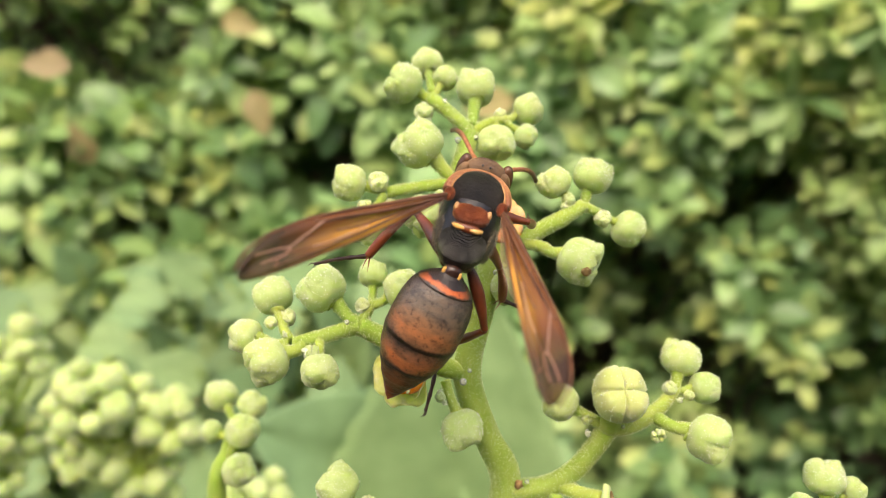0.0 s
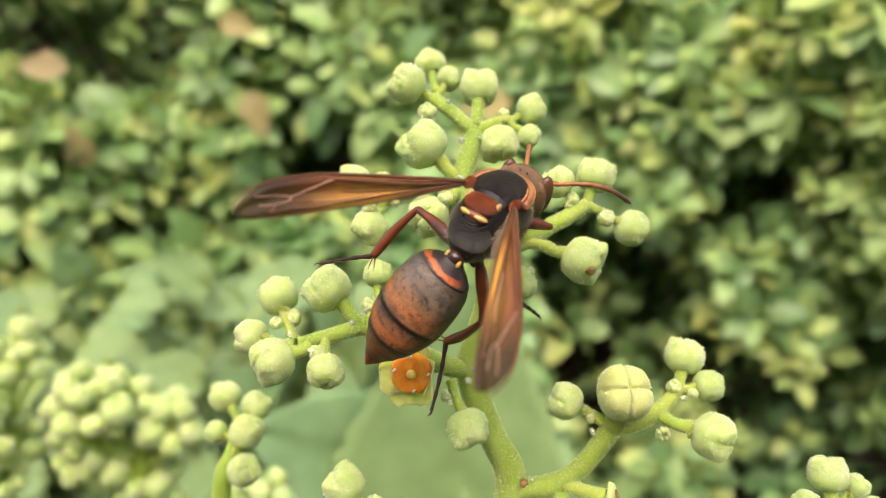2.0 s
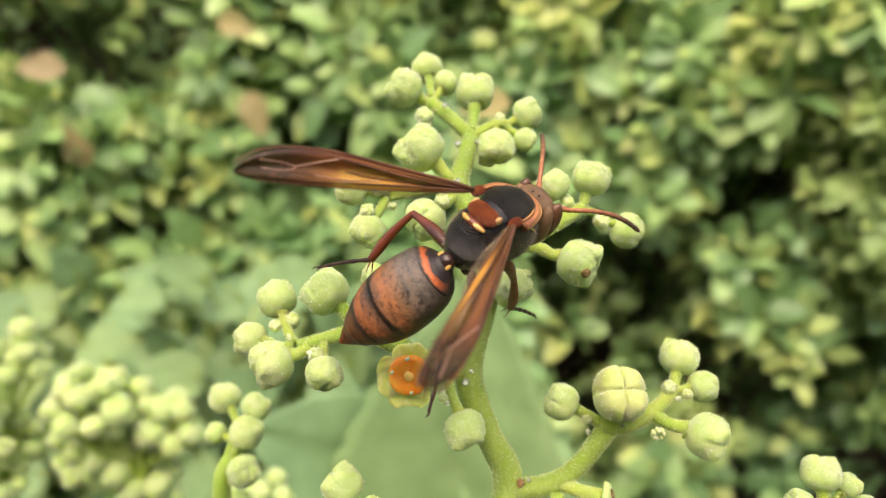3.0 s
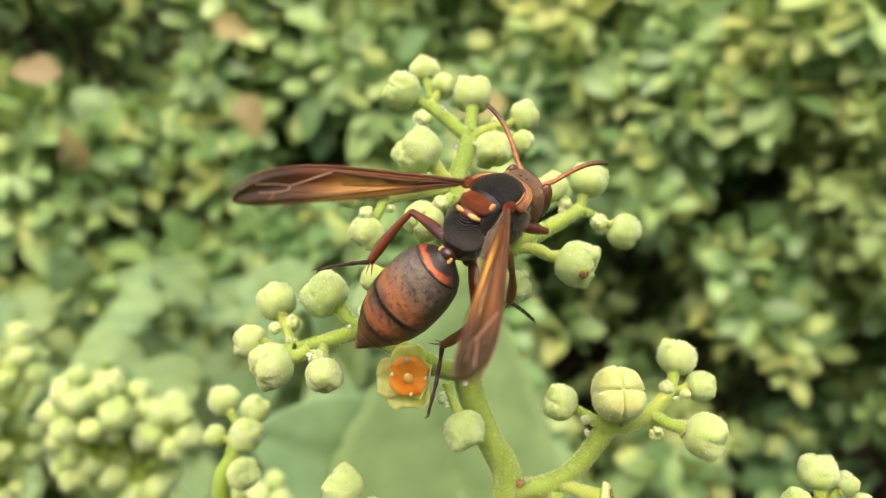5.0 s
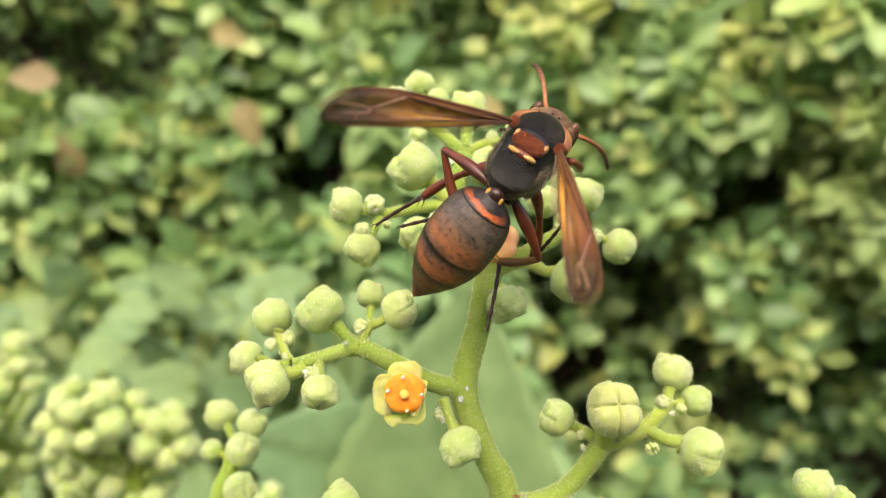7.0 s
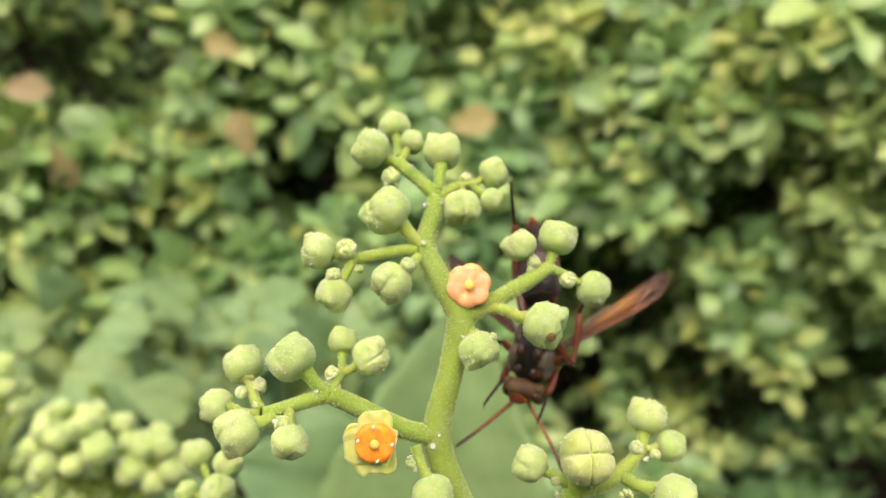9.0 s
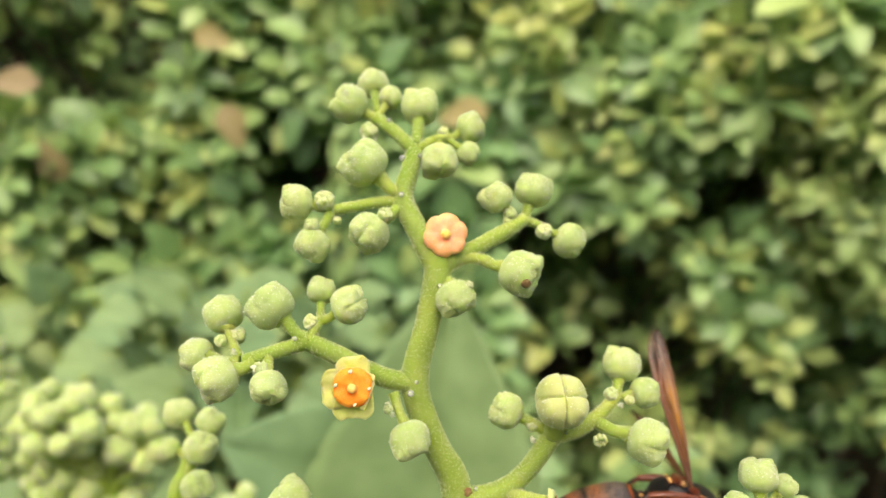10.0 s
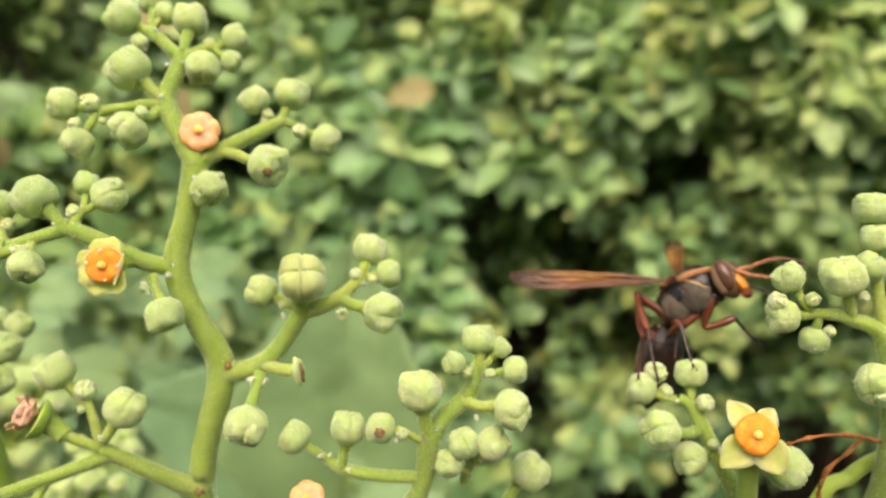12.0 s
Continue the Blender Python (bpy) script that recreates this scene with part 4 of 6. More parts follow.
cyme(plant2, "side branch with round buds",
    [(((62, 4, -40), (61, -6, -12), (57.5, -9.0, 2.8), (54.7, -8.2, 5.4), (52.2, -7.6, 5.8), (51.2, -7.4, 5.6)), (1.2, 1.1, 0.75, 0.6, 0.45, 0.4)), (((54.7, -8.2, 5.4), (54.2, -8.4, 7.2)), (0.5, 0.5)), (((57.5, -9.0, 2.8), (57.2, -7.4, 8.0), (57.0, -6.8, 10.5)), (0.6, 0.5, 0.45))],
    [((49.4, -7.2, 5.6), 1.46, (51.3, -7.5, 5.7), 0.4), ((49.8, -6.8, 8.8), 1.3, (51.6, -7.5, 6.0), 0.34), ((52.0, -7.6, 3.5), 1.26, (52.2, -7.6, 5.6), 0.36), ((53.5, -8.5, 9.2), 1.75, (54.2, -8.4, 7.0), 0.5), ((56.3, -7.5, 9.6), 1.3, (54.4, -8.3, 7.0), 0.36), ((57.0, -6.0, 14.3), 1.5, (57.0, -6.8, 10.6), 0.4),
     ((57.0, -7.0, 12.0), 1.3, (57.1, -7.0, 9.5), 0.36), ((56.4, -10.0, 0.2), 1.8, (58.0, -8.6, 0.8), 0.5)],
    [((48.6, -7.4, 7.0), 0.8), ((51.4, -7.8, 7.2), 0.6), ((55.2, -8.6, 7.4), 0.55), ((52.9, -8.2, 4.4), 0.5)])
tendril = tagged(new("dry_tendril", None), "rust-brown dried twisted tendril", "tendril")
tendril.location = NODE


def twisted(pts, r, pitch=0.7):
    """Two thin strands wound round one another, pts in mm."""
    path = spline([Vector(p) for p in pts], 26)
    for k in range(2):
        line, a = [], math.pi * k
        for i, p in enumerate(path):
            q = path[min(i + 1, len(path) - 1)] - path[max(i - 1, 0)]
            side = q.orthogonal().normalized()
            up = q.normalized().cross(side)
            a += q.length * 0.5 / pitch * 6.28
            line.append((p + (side * math.cos(a) + up * math.sin(a)) * r * 0.55 * (1 + 1.2 * noise.noise(p * 1.7))) * MM)
        part("strand", Shape().tube(line, [r * (0.6 + 0.35 * noise.noise(Vector((i * 0.21, k, 0)))) * MM for i in range(len(line))], 6, 1, 1.0).make("strand", M_RUSTDRY), tendril)


twisted(((49.6, -9.0, -5.4), (52.6, -8.8, -4.9), (55.8, -8.2, -5.4), (58.4, -7.6, -6.4), (60.6, -7.0, -7.6), (66, -5, -14)), 0.15)
twisted(((57.0, -7.9, -6.0), (55.4, -8.6, -6.9), (53.6, -9.0, -7.9), (52.9, -9.1, -9.6), (53.0, -9.0, -11.5)), 0.18)
part("strand", Shape().tube([Vector(p) * MM for p in ((66, -5, -14), (69, -2, -30), (70, 6, -60), (72, 20, -967))], [0.26 * MM, 0.3 * MM, 0.4 * MM, 0.6 * MM], 6, 8, 0.5).make("strand", M_RUSTDRY), tendril)
vine = tagged(new("vine_shoot", None), "smooth olive green arching vine shoot", "vine")
vine.location = NODE
part("shoot", Shape().tube([Vector(p) * MM for p in ((52, 4, -60), (54.6, -4.6, -17.5), (58.6, -4.8, -11.6), (62.5, -4.6, -9.8), (72, 2, -14), (78, 10, -60))], [0.9 * MM, 0.75 * MM, 0.7 * MM, 0.7 * MM, 0.7 * MM, 0.9 * MM], 10, 10).make("shoot", M_STEM), vine)

plant3 = flowering_plant("pale green vine flower head with small round buds, behind")
s = Shape().tube([Vector(p) * MM for p in ((-30, 60, -967), (-29, 30, -300), (-28, 12, -40), (-27.4, 8.6, -8.0), (-26.4, 10.2, -2.0), (-25.8, 12.0, 0.2))], [2.0 * MM, 1.7 * MM, 1.3 * MM, 0.95 * MM, 0.7 * MM, 0.5 * MM], 14, 8, 0.03)
part("stalk", s.make("stalk", M_STEM), plant3, "pale green stalk")
cyme(plant3, "branch with round buds", [], [((-24.8, 10.0, 0.2), 1.62, (-26.4, 9.8, -2.6), 0.5), ((-28.0, 14.4, 1.9), 1.62, (-25.9, 12.0, 0.1), 0.4), ((-24.5, 12.9, 1.6), 1.5, (-25.8, 12.0, 0.0), 0.4), ((-24.6, 7.6, -2.5), 1.52, (-26.9, 9.2, -4.6), 0.45), ((-28.3, 11.6, -0.6), 1.15, (-26.2, 11.0, -1.0), 0.35)])


def cluster(name_label, c, size, n, seed, foot, rad=1.9):
    """A whole flower head farther off: buds over a domed cloud, on stalks from one fork."""
    rnd = random.Random(seed)
    p = flowering_plant(name_label)
    c, foot = Vector(c), Vector(foot)
    part("stalk", Shape().tube([foot * MM, foot.lerp(c, 0.6) * MM, (c - Vector((0, 0, size[2])) ) * MM], [2.0 * MM, 1.6 * MM, 1.1 * MM], 12, 6).make("stalk", M_STEM), p)
    buds = []
    spots = []
    lumps = [Vector((rnd.uniform(-0.75, 0.75), rnd.uniform(-0.7, 0.7), rnd.uniform(-0.8, 0.8))) for _ in range(9)]
    while len(spots) < n:
        d = Vector((rnd.gauss(0, 1), rnd.gauss(0, 1), rnd.gauss(0, 1))).normalized() * rnd.uniform(0.7, 1.0)
        if d.z < -0.5:
            continue
        d = rnd.choice(lumps) + d * 0.45
        q = c + Vector((d.x * size[0], d.y * size[1], d.z * size[2]))
        r = rad * rnd.uniform(0.75, 1.15)
        if all((q - o).length > (r + ro) * 0.82 for o, ro in spots):
            spots.append((q, r))
        elif rnd.random() < 0.02:
            n -= 1
    for q, r in spots:
        buds.append((q, r, c.lerp(q, 0.35) - Vector((0, 0, size[2] * 0.3)), 0.45))
    root = c - Vector((0, 0, size[2]))
    cyme(p, "branches with a dense dome of round buds", [((root, c.lerp(q, 0.2) - Vector((0, 0, size[2] * 0.45)), c.lerp(q, 0.4) - Vector((0, 0, size[2] * 0.28))), (0.9, 0.6, 0.5)) for q, r in spots[::3]], buds)
    return p


cluster("dense pale green vine flower head of unopened buds, out of focus", (-78, 93, -45), (17, 10, 17), 130, 3, (-70, 110, -967), 3.1)
cluster("pale green vine flower head of unopened buds, out of focus", (-44, 60, -44), (8, 7, 8), 20, 4, (-40, 80, -967), 2.0)
cluster("pale green vine flower head of unopened buds, out of focus", (-115, 103, -42), (11, 10, 17), 60, 5, (-110, 120, -967), 2.9)

# ---- broad leaves behind the flower head ----
def broad_leaf(name, base, tip, width, face, label, seed=0, material=None):
    """Large toothed leaf with a sunk midrib and side veins, and its stalk to the ground."""
    rnd = random.Random(seed)
    base, tip = Vector(base), Vector(tip)
    ln = (tip - base).length
    s = Shape()
    nu, nv = 29, 13
    rows = []
    for i in range(nu):
        u = i / (nu - 1)
        w = width * 0.5 * (math.sin(math.pi * min(1.0, u ** 0.62 * 0.96 + 0.03)) ** 0.85)
        w *= 1 + 0.03 * math.sin(u * 60)
        row = []
        for j in range(nv):
            v = 2 * j / (nv - 1) - 1
            rib = -0.026 * ln * math.exp(-(v / 0.05) ** 2)
            vein = -0.015 * ln * max(0.0, math.cos(2 * math.pi * (u * 7 - abs(v) * 2.2))) ** 6 * (1 - abs(v) * 0.5)
            z = 0.16 * abs(v) * w + rib + vein - 0.10 * ln * u * u + 0.02 * ln * noise.noise(Vector((u * 3, v * 1.5, seed)))
            row.append(Vector((v * w, u * ln, z)))
        rows.append(row)
    s.grid([r + [p - Vector((0, 0, 0.0003)) for p in r[::-1]] for r in rows])
    y = (tip - base).normalized()
    z = Vector(face)
    z = (z - y * z.dot(y)).normalized()
    x = y.cross(z)
    ob = new(name)
    ob.location = base
    tagged(ob, label, "leaf", "broad vine leaves")
    rot = Matrix((x, y, z)).transposed().to_4x4()
    part("blade", s.make("blade", material or M_PALE), ob, "", rot)
    foot = Vector((base.x + rnd.uniform(-0.03, 0.03), base.y + 0.25, 0.0)) - base
    part("leaf_stalk", Shape().tube([foot, foot.lerp(Vector((0, 0.05, -0.02)), 0.85), Vector((0, 0, 0)), rot @ Vector((0, ln * 0.1, 0.0))], [0.002, 0.0010, 0.0007, 0.0006], 8, 6).make("leaf_stalk", M_STEM), ob)
    return ob


broad_leaf("broad_leaf", (-0.005, 0.185, 0.852), (0.0055, 0.183, 0.949), 0.069, (-0.1, -0.9, 0.35), "broad pale green toothed vine leaf, upright behind the buds", 1)
broad_leaf("broad_leaf", (0.002, 0.18, 0.878), (0.040, 0.18, 0.893), 0.030, (0.0, -0.75, 0.65), "broad pale green vine leaf, out of focus", 3)
broad_leaf("broad_leaf", (-0.020, 0.20, 0.885), (-0.052, 0.18, 0.912), 0.042, (0.0, -0.75, 0.65), "broad pale green vine leaf, out of focus", 2)
rnd = random.Random(5)
for k in range(190):
    y = rnd.uniform(0.44, 0.66)
    x = -y * rnd.uniform(0.06, 0.64)
    z = 1.0 - y * rnd.uniform(0.27, 0.60)
    ln = rnd.uniform(0.030, 0.054)
    a = rnd.uniform(0, 6.28)
    d = Vector((math.cos(a), -0.35, math.sin(a) * 0.6)).normalized() * ln
    broad_leaf("broad_leaf", (x, y, z), Vector((x, y, z)) + d, ln * rnd.uniform(0.7, 0.9), (rnd.gauss(0, 0.3), -0.7, 0.7), "broad pale green vine leaf, out of focus", 20 + k)
for k, (base, tip, wide, mat, tone) in enumerate((
        ((-0.217, 0.556, 0.722), (-0.228, 0.548, 0.748), 0.026, M_FADED, "pinkish"), ((-0.204, 0.556, 0.726), (-0.186, 0.550, 0.742), 0.014, M_WITHER, "dark"),
        ((-0.178, 0.552, 0.664), (-0.166, 0.545, 0.700), 0.028, M_WITHER, "reddish"), ((-0.186, 0.552, 0.690), (-0.200, 0.545, 0.672), 0.020, M_FADED, "pinkish"))):
    broad_leaf("withered_leaf", base, tip, wide, (0.3, -0.9, 0.2), "small curled %s brown withered leaf" % tone, 9 + k, mat)

# ---- ground and hedge ----
s = Shape()
n = 60
ext = [(-1 + 2 * i / n) for i in range(n + 1)]
ext = [e * 3 + (abs(e) ** 5) * math.copysign(400, e) for e in ext]
s.grid([[Vector((x, y, 0.02 * noise.noise(Vector((x * 2, y * 2, 0))) if abs(x) + abs(y) < 20 else 0)) for x in ext] for y in ext], closed=False)
tagged(new("ground", s.make("ground", M_SOIL)), "dark soil with leaf litter", "ground", kind="structure")


# Unseen wall added behind the viewer: cuts low sky light, bounces some forward.
wall = Shape()
wall.grid([[Vector((x, y, z)) for x, y in ((-6, -1.7), (6, -1.7), (6, -1.5), (-6, -1.5))] for z in (0.0, 2.2)])
M_WALL, _n, _l, _b = shader("plain_render", 0.9, 0.2)
_t = noise_tex(_n, _l, 3, 6)
_l.new(ramp(_n, _l, _t.outputs["Fac"], [(0.3, (0.38, 0.38, 0.30)), (0.7, (0.48, 0.47, 0.38))]).outputs["Color"], _b.inputs["Base Color"])
tagged(new("wall_south", wall.make("wall_south", M_WALL, False)), "plain pale wall added out of view to block low sky light", "wall", kind="structure")


def small_leaf(seed):
    rnd = random.Random(seed)
    rows = []
    for i in range(6):
        u = i / 5
        w = 0.33 * math.sin(math.pi * min(1.0, u ** 0.85 * 0.93 + 0.04)) ** 0.7 * rnd.uniform(0.92, 1.08)
        rows.append([Vector((v * w, u, 0.25 * abs(v) * w - rnd.uniform(0.12, 0.22) * u * u + 0.03 * rnd.uniform(-1, 1))) for v in (-1, -0.5, 0, 0.5, 1)])
    return rows


LEAVES = [small_leaf(70 + i) for i in range(6)]
LEAF_V = [np.array([[tuple(p) for p in r] for r in rows]).reshape(-1, 3) for rows in LEAVES]
LEAF_F = np.array([(i * 5 + j, i * 5 + j + 1, (i + 1) * 5 + j + 1, (i + 1) * 5 + j) for i in range(5) for j in range(4)])
LEAF_ME = [Shape().grid(rows, closed=False).make("leaf", M_LEAF) for rows in LEAVES]
YOUNG_ME = [Shape().grid(rows, closed=False).make("leaf", M_YOUNG) for rows in LEAVES]


def hedge_depth(x, z):
    """How far the face of the hedge stands, with bulges and hollows."""
    return 0.70 + 0.10 * noise.noise(Vector((x * 3.2, z * 3.2, 4))) + 0.09 * noise.noise(Vector((x * 9, z * 9, 8))) + 0.15 * max(0.0, z - 1.0) - 0.03 * math.exp(-((x - 0.42) / 0.13) ** 2 - ((z - 1.0) / 0.12) ** 2)


def leaf_frame(rnd, out):
    """A turn for a leaf: tip outward and drooping, face up and to the front."""
    d = (out + Vector((rnd.gauss(0, 0.35), rnd.gauss(0, 0.2), rnd.gauss(0, 0.3)))).normalized()
    f = Vector((rnd.gauss(0, 0.35), -0.75 + rnd.gauss(0, 0.25), 0.75 + rnd.gauss(0, 0.25)))
    f = (f - d * f.dot(d)).normalized()
    return Matrix((d.cross(f), d, f)).transposed()


def hedge():
    rnd = random.Random(11)
    root = new("hedge")
    root.location = (0, 0.9, 0)
    tagged(root, "dense green leafy hedge with yellowish young shoots", "hedge")
    verts, faces, young_v, young_f, base, ybase = [], [], [], [], 0, 0
    near = 0
    shoots = [(0.39, 0.867, 0.035), (0.45, 0.82, 0.045), (0.36, 0.905, 0.03), (0.42, 0.845, 0.035), (0.17, 0.975, 0.035), (0.40, 0.84, 0.05), (0.43, 0.79, 0.05), (0.37, 0.90, 0.04), (0.40, 0.97, 0.06), (0.44, 0.93, 0.05), (0.13, 1.06, 0.04), (0.30, 1.03, 0.04), (0.42, 1.0, 0.05), (-0.27, 0.90, 0.03), (-0.42, 0.86, 0.03), (0.33, 0.70, 0.05), (0.28, 0.63, 0.05), (-0.33, 1.05, 0.04), (0.16, 0.62, 0.03)]
    twigs = Shape()
    for k in range(1500):
        a = Vector((rnd.uniform(-1.5, 1.7), rnd.uniform(1.12, 1.75), rnd.uniform(0.0, 2.0)))
        b = a + Vector((rnd.gauss(0, 0.18), rnd.gauss(0, 0.10), rnd.uniform(0.1, 0.45)))
        r = rnd.uniform(0.004, 0.016)
        twigs.tube([a, a.lerp(b, 0.5) + Vector((rnd.gauss(0, 0.02), 0, 0)), b], [r, r * 0.8, r * 0.5], 5, 2)
    for k in range(11500):
        x, z = rnd.uniform(-1.3, 1.5), rnd.uniform(0.05, 1.9)
        if k < 5600:
            x, z = rnd.uniform(-0.58, 0.62), rnd.uniform(0.45, 1.15)
        hollow = noise.noise(Vector((x * 8.0, z * 9.0, 21)))
        gap = 0.28 - 0.33 * max(0.0, min(1.0, x * 5)) * max(0.0, min(1.0, (0.91 - z) * 8))
        if x > 0.3 and z > 0.92:
            gap += 0.25
        elif 0.04 < x < 0.3 and 0.84 < z < 0.93:
            gap -= 0.10
        if 0.06 < x < 0.27 and 0.52 < z < 0.90:
            gap = min(gap, -0.24 if (0.15 < x and 0.72 < z < 0.87) or z < 0.72 else -0.16)
        if x > 0.29 and 0.73 < z < 0.96:
            gap = 0.4
        if x < -0.25 and z > 0.97:
            gap -= 0.32
        elif z > 0.95:
            gap += 0.08
        if x > 0.2 and z < 0.73:
            gap -= 0.12
        if -0.27 < x < -0.08 and 0.87 < z < 0.98:
            gap -= 0.30
        layer = rnd.random() ** 1.4 * 0.26
        if hollow > gap:
            if rnd.random() < 0.86:
                continue
            layer += 0.12
        c = Vector((x, hedge_depth(x, z) + layer, z))
        size = rnd.uniform(0.021, 0.038) * (1.3 if rnd.random() < 0.12 else 1.0)
        yellow = any((x - sx) ** 2 + (z - sz) ** 2 < (r * 1.0) ** 2 for sx, sz, r in shoots) and layer < 0.16
        if yellow:
            size *= 0.75
        nl = rnd.randint(3, 6)
        a0 = rnd.uniform(0, 6.28)
        if layer < 0.1 and rnd.random() < 0.25:
            twigs.tube([c, c + Vector((rnd.uniform(-0.02, 0.02), 0.08, -0.06)), c + Vector((rnd.uniform(-0.05, 0.05), 0.16, -0.16))], [0.0012, 0.002, 0.003], 5, 2)
        for i in range(nl):
            a = a0 + 6.28 * i / nl
            out = Vector((math.cos(a) * 0.9, -0.45, math.sin(a) * 0.7 - 0.15)).normalized()
            rot = leaf_frame(rnd, out)
            sc = size * rnd.uniform(0.75, 1.2)
            p = c + out * sc * 0.25
            v = rnd.randrange(6)
            if near < 300 and layer < 0.05 and -0.5 < x < 0.55 and 0.5 < z < 1.1 and rnd.random() < 0.3:
                near += 1
                part("leaf", (YOUNG_ME if yellow else LEAF_ME)[v], root, "", Matrix.Translation(p - root.location) @ rot.to_4x4() @ Matrix.Scale(sc, 4))
                continue
            w = LEAF_V[v] * sc @ np.array(rot).T + np.array(p - root.location)
            if yellow:
                young_v.append(w)
                young_f.append(LEAF_F + ybase)
                ybase += len(w)
            else:
                verts.append(w)
                faces.append(LEAF_F + base)
                base += len(w)
    for k in range(9000):
        p = Vector((rnd.uniform(-2.2, 2.4), rnd.uniform(1.75, 2.1), rnd.uniform(0.0, 2.1)))
        # The rest form an unseen leaf roof, added to keep the hollows dark.
        if k >= 5200:
            p = Vector((rnd.uniform(-1.7, 1.9), rnd.uniform(0.85, 1.9), rnd.uniform(1.85, 2.1)))
        w = LEAF_V[k % 6] * rnd.uniform(0.14, 0.22) @ np.array(leaf_frame(rnd, Vector((rnd.gauss(0, 1), -0.4, rnd.gauss(0, 1))).normalized())).T + np.array(p - root.location)
        verts.append(w)
        faces.append(LEAF_F + base)
        base += len(w)
    for nm, vv, ff, mm_, lb in (("foliage", verts, faces, M_LEAFS, "mass of green hedge leaves"), ("young_foliage", young_v, young_f, leafy("young_leaf_mass", YOUNG, per_island=True), "yellow-green young shoots")):
        me = bpy.data.meshes.new(nm)
        me.from_pydata(np.concatenate(vv).tolist(), [], np.concatenate(ff).tolist())
        me.materials.append(mm_)
        me.shade_smooth()
        tagged(part(nm, me, root, lb), kind="stuff")
    for t in range(len(twigs.v)):
        twigs.v[t] = twigs.v[t] - root.location
    tagged(part("twig", twigs.make("twig", M_BARK), root, "thin brown hedge twigs"), kind="stuff")
    for x in (-1.0, -0.5, -0.1, 0.3, 0.75, 1.2):
        part("trunk", Shape().tube([Vector((x, 0.2, -0.9 + 0.9)), Vector((x + 0.05, 0.15, 0.6)), Vector((x - 0.04, 0.1, 1.2)), Vector((x, 0.05, 1.6))], [0.018, 0.014, 0.009, 0.004], 8, 5, 0.1).make("trunk", M_BARK), root, "thin dark woody stem")
    return root


hedge()


def dry_leaf(c, ln, d, face, label):
    rows = LEAVES[1]
    y = Vector(d).normalized()
    z = Vector(face)
    z = (z - y * z.dot(y)).normalized()
    ob = new("dry_leaf", Shape().grid([[p * ln for p in r] for r in rows], closed=False).make("dry_leaf", M_DRYLEAF))
    ob.matrix_basis = Matrix.Translation(c) @ Matrix((y.cross(z), y, z)).transposed().to_4x4()
    return tagged(ob, label, "leaf", "dry leaves in the hedge")


dry_leaf((-0.345, 0.66, 1.018), 0.042, (-1, -0.2, 0.1), (0, -1, 0.4), "yellowed leaf caught in the hedge")
dry_leaf((-0.185, 0.67, 0.995), 0.042, (0.3, -0.3, -0.9), (0.1, -1, 0.3), "tan withered leaf caught in the hedge")
dry_leaf((0.055, 0.68, 0.985), 0.045, (-0.9, -0.2, -0.15), (0, -1, 0.4), "pinkish brown withered leaf caught in the hedge")
dry_leaf((-0.34, 0.67, 0.93), 0.04, (-0.3, -0.3, 0.8), (0, -1, 0.3), "reddish brown withered leaf caught in the hedge")
dry_leaf((-0.21, 0.68, 1.06), 0.036, (0.9, -0.3, -0.3), (0, -1, 0.3), "pinkish withered leaf caught in the hedge")

# ---- the wasp ----
# Body space in mm: x to its right, y ahead, z up its back; the waist and wing roots lie at fixed places.
WAIST, TEG = Vector((0, -3.05, -0.75)), Vector((1.84, 0.11, 2.1))
GASTER_LONG, WING_LONG = 10.8, 15.3
HIPS = {"front": (0.95, 2.5, -1.6), "mid": (1.05, 0.6, -2.0), "hind": (0.9, -2.0, -1.75)}
SEGS = {"front": (3.0, 2.9, 3.6), "mid": (3.6, 3.6, 4.2), "hind": (4.9, 4.8, 5.1)}


def loft(sections, seg=24):
    """Rings along y: (y, z of the centre, half width, half height)."""
    rows = []
    pts = spline([Vector(s[:3]) for s in sections], 4)
    hs = spline([Vector((s[3], 0, 0)) for s in sections], 4)
    for p, h in zip(pts, hs):
        rows.append([Vector((p.z * math.cos(2 * math.pi * k / seg), p.x, p.y + h.x * math.sin(2 * math.pi * k / seg))) * MM for k in range(seg)])
    return Shape().grid(rows)


WING_PROF = [(0.0, 0.12, 0.12), (0.1, 0.28, 0.28), (0.25, 0.53, 0.46), (0.4, 0.82, 0.60), (0.55, 1.14, 0.70), (0.68, 1.36, 0.76), (0.78, 1.34, 0.78), (0.87, 1.06, 0.76), (0.94, 0.60, 0.68), (0.98, 0.16, 0.56), (1.0, -0.22, 0.40)]


def wing_height(u, v):
    return 0.22 * math.sin(v * 9.5) * min(1, u * 4) * (1 - 0.5 * u) - 0.10 * v * v - 0.9 * (u - 0.5) ** 2 + 0.22


def on_wing(x, y):
    """Height of the pleated membrane at x, y (mm)."""
    u = min(max(y / WING_LONG, 0.0), 0.999)
    for a, b in zip(WING_PROF, WING_PROF[1:]):
        if u <= b[0]:
            k = (u - a[0]) / (b[0] - a[0])
            lead, trail = a[1] + (b[1] - a[1]) * k, a[2] + (b[2] - a[2]) * k
            return wing_height(u, min(max((x + lead) / (lead + trail), 0), 1))
    return 0.0


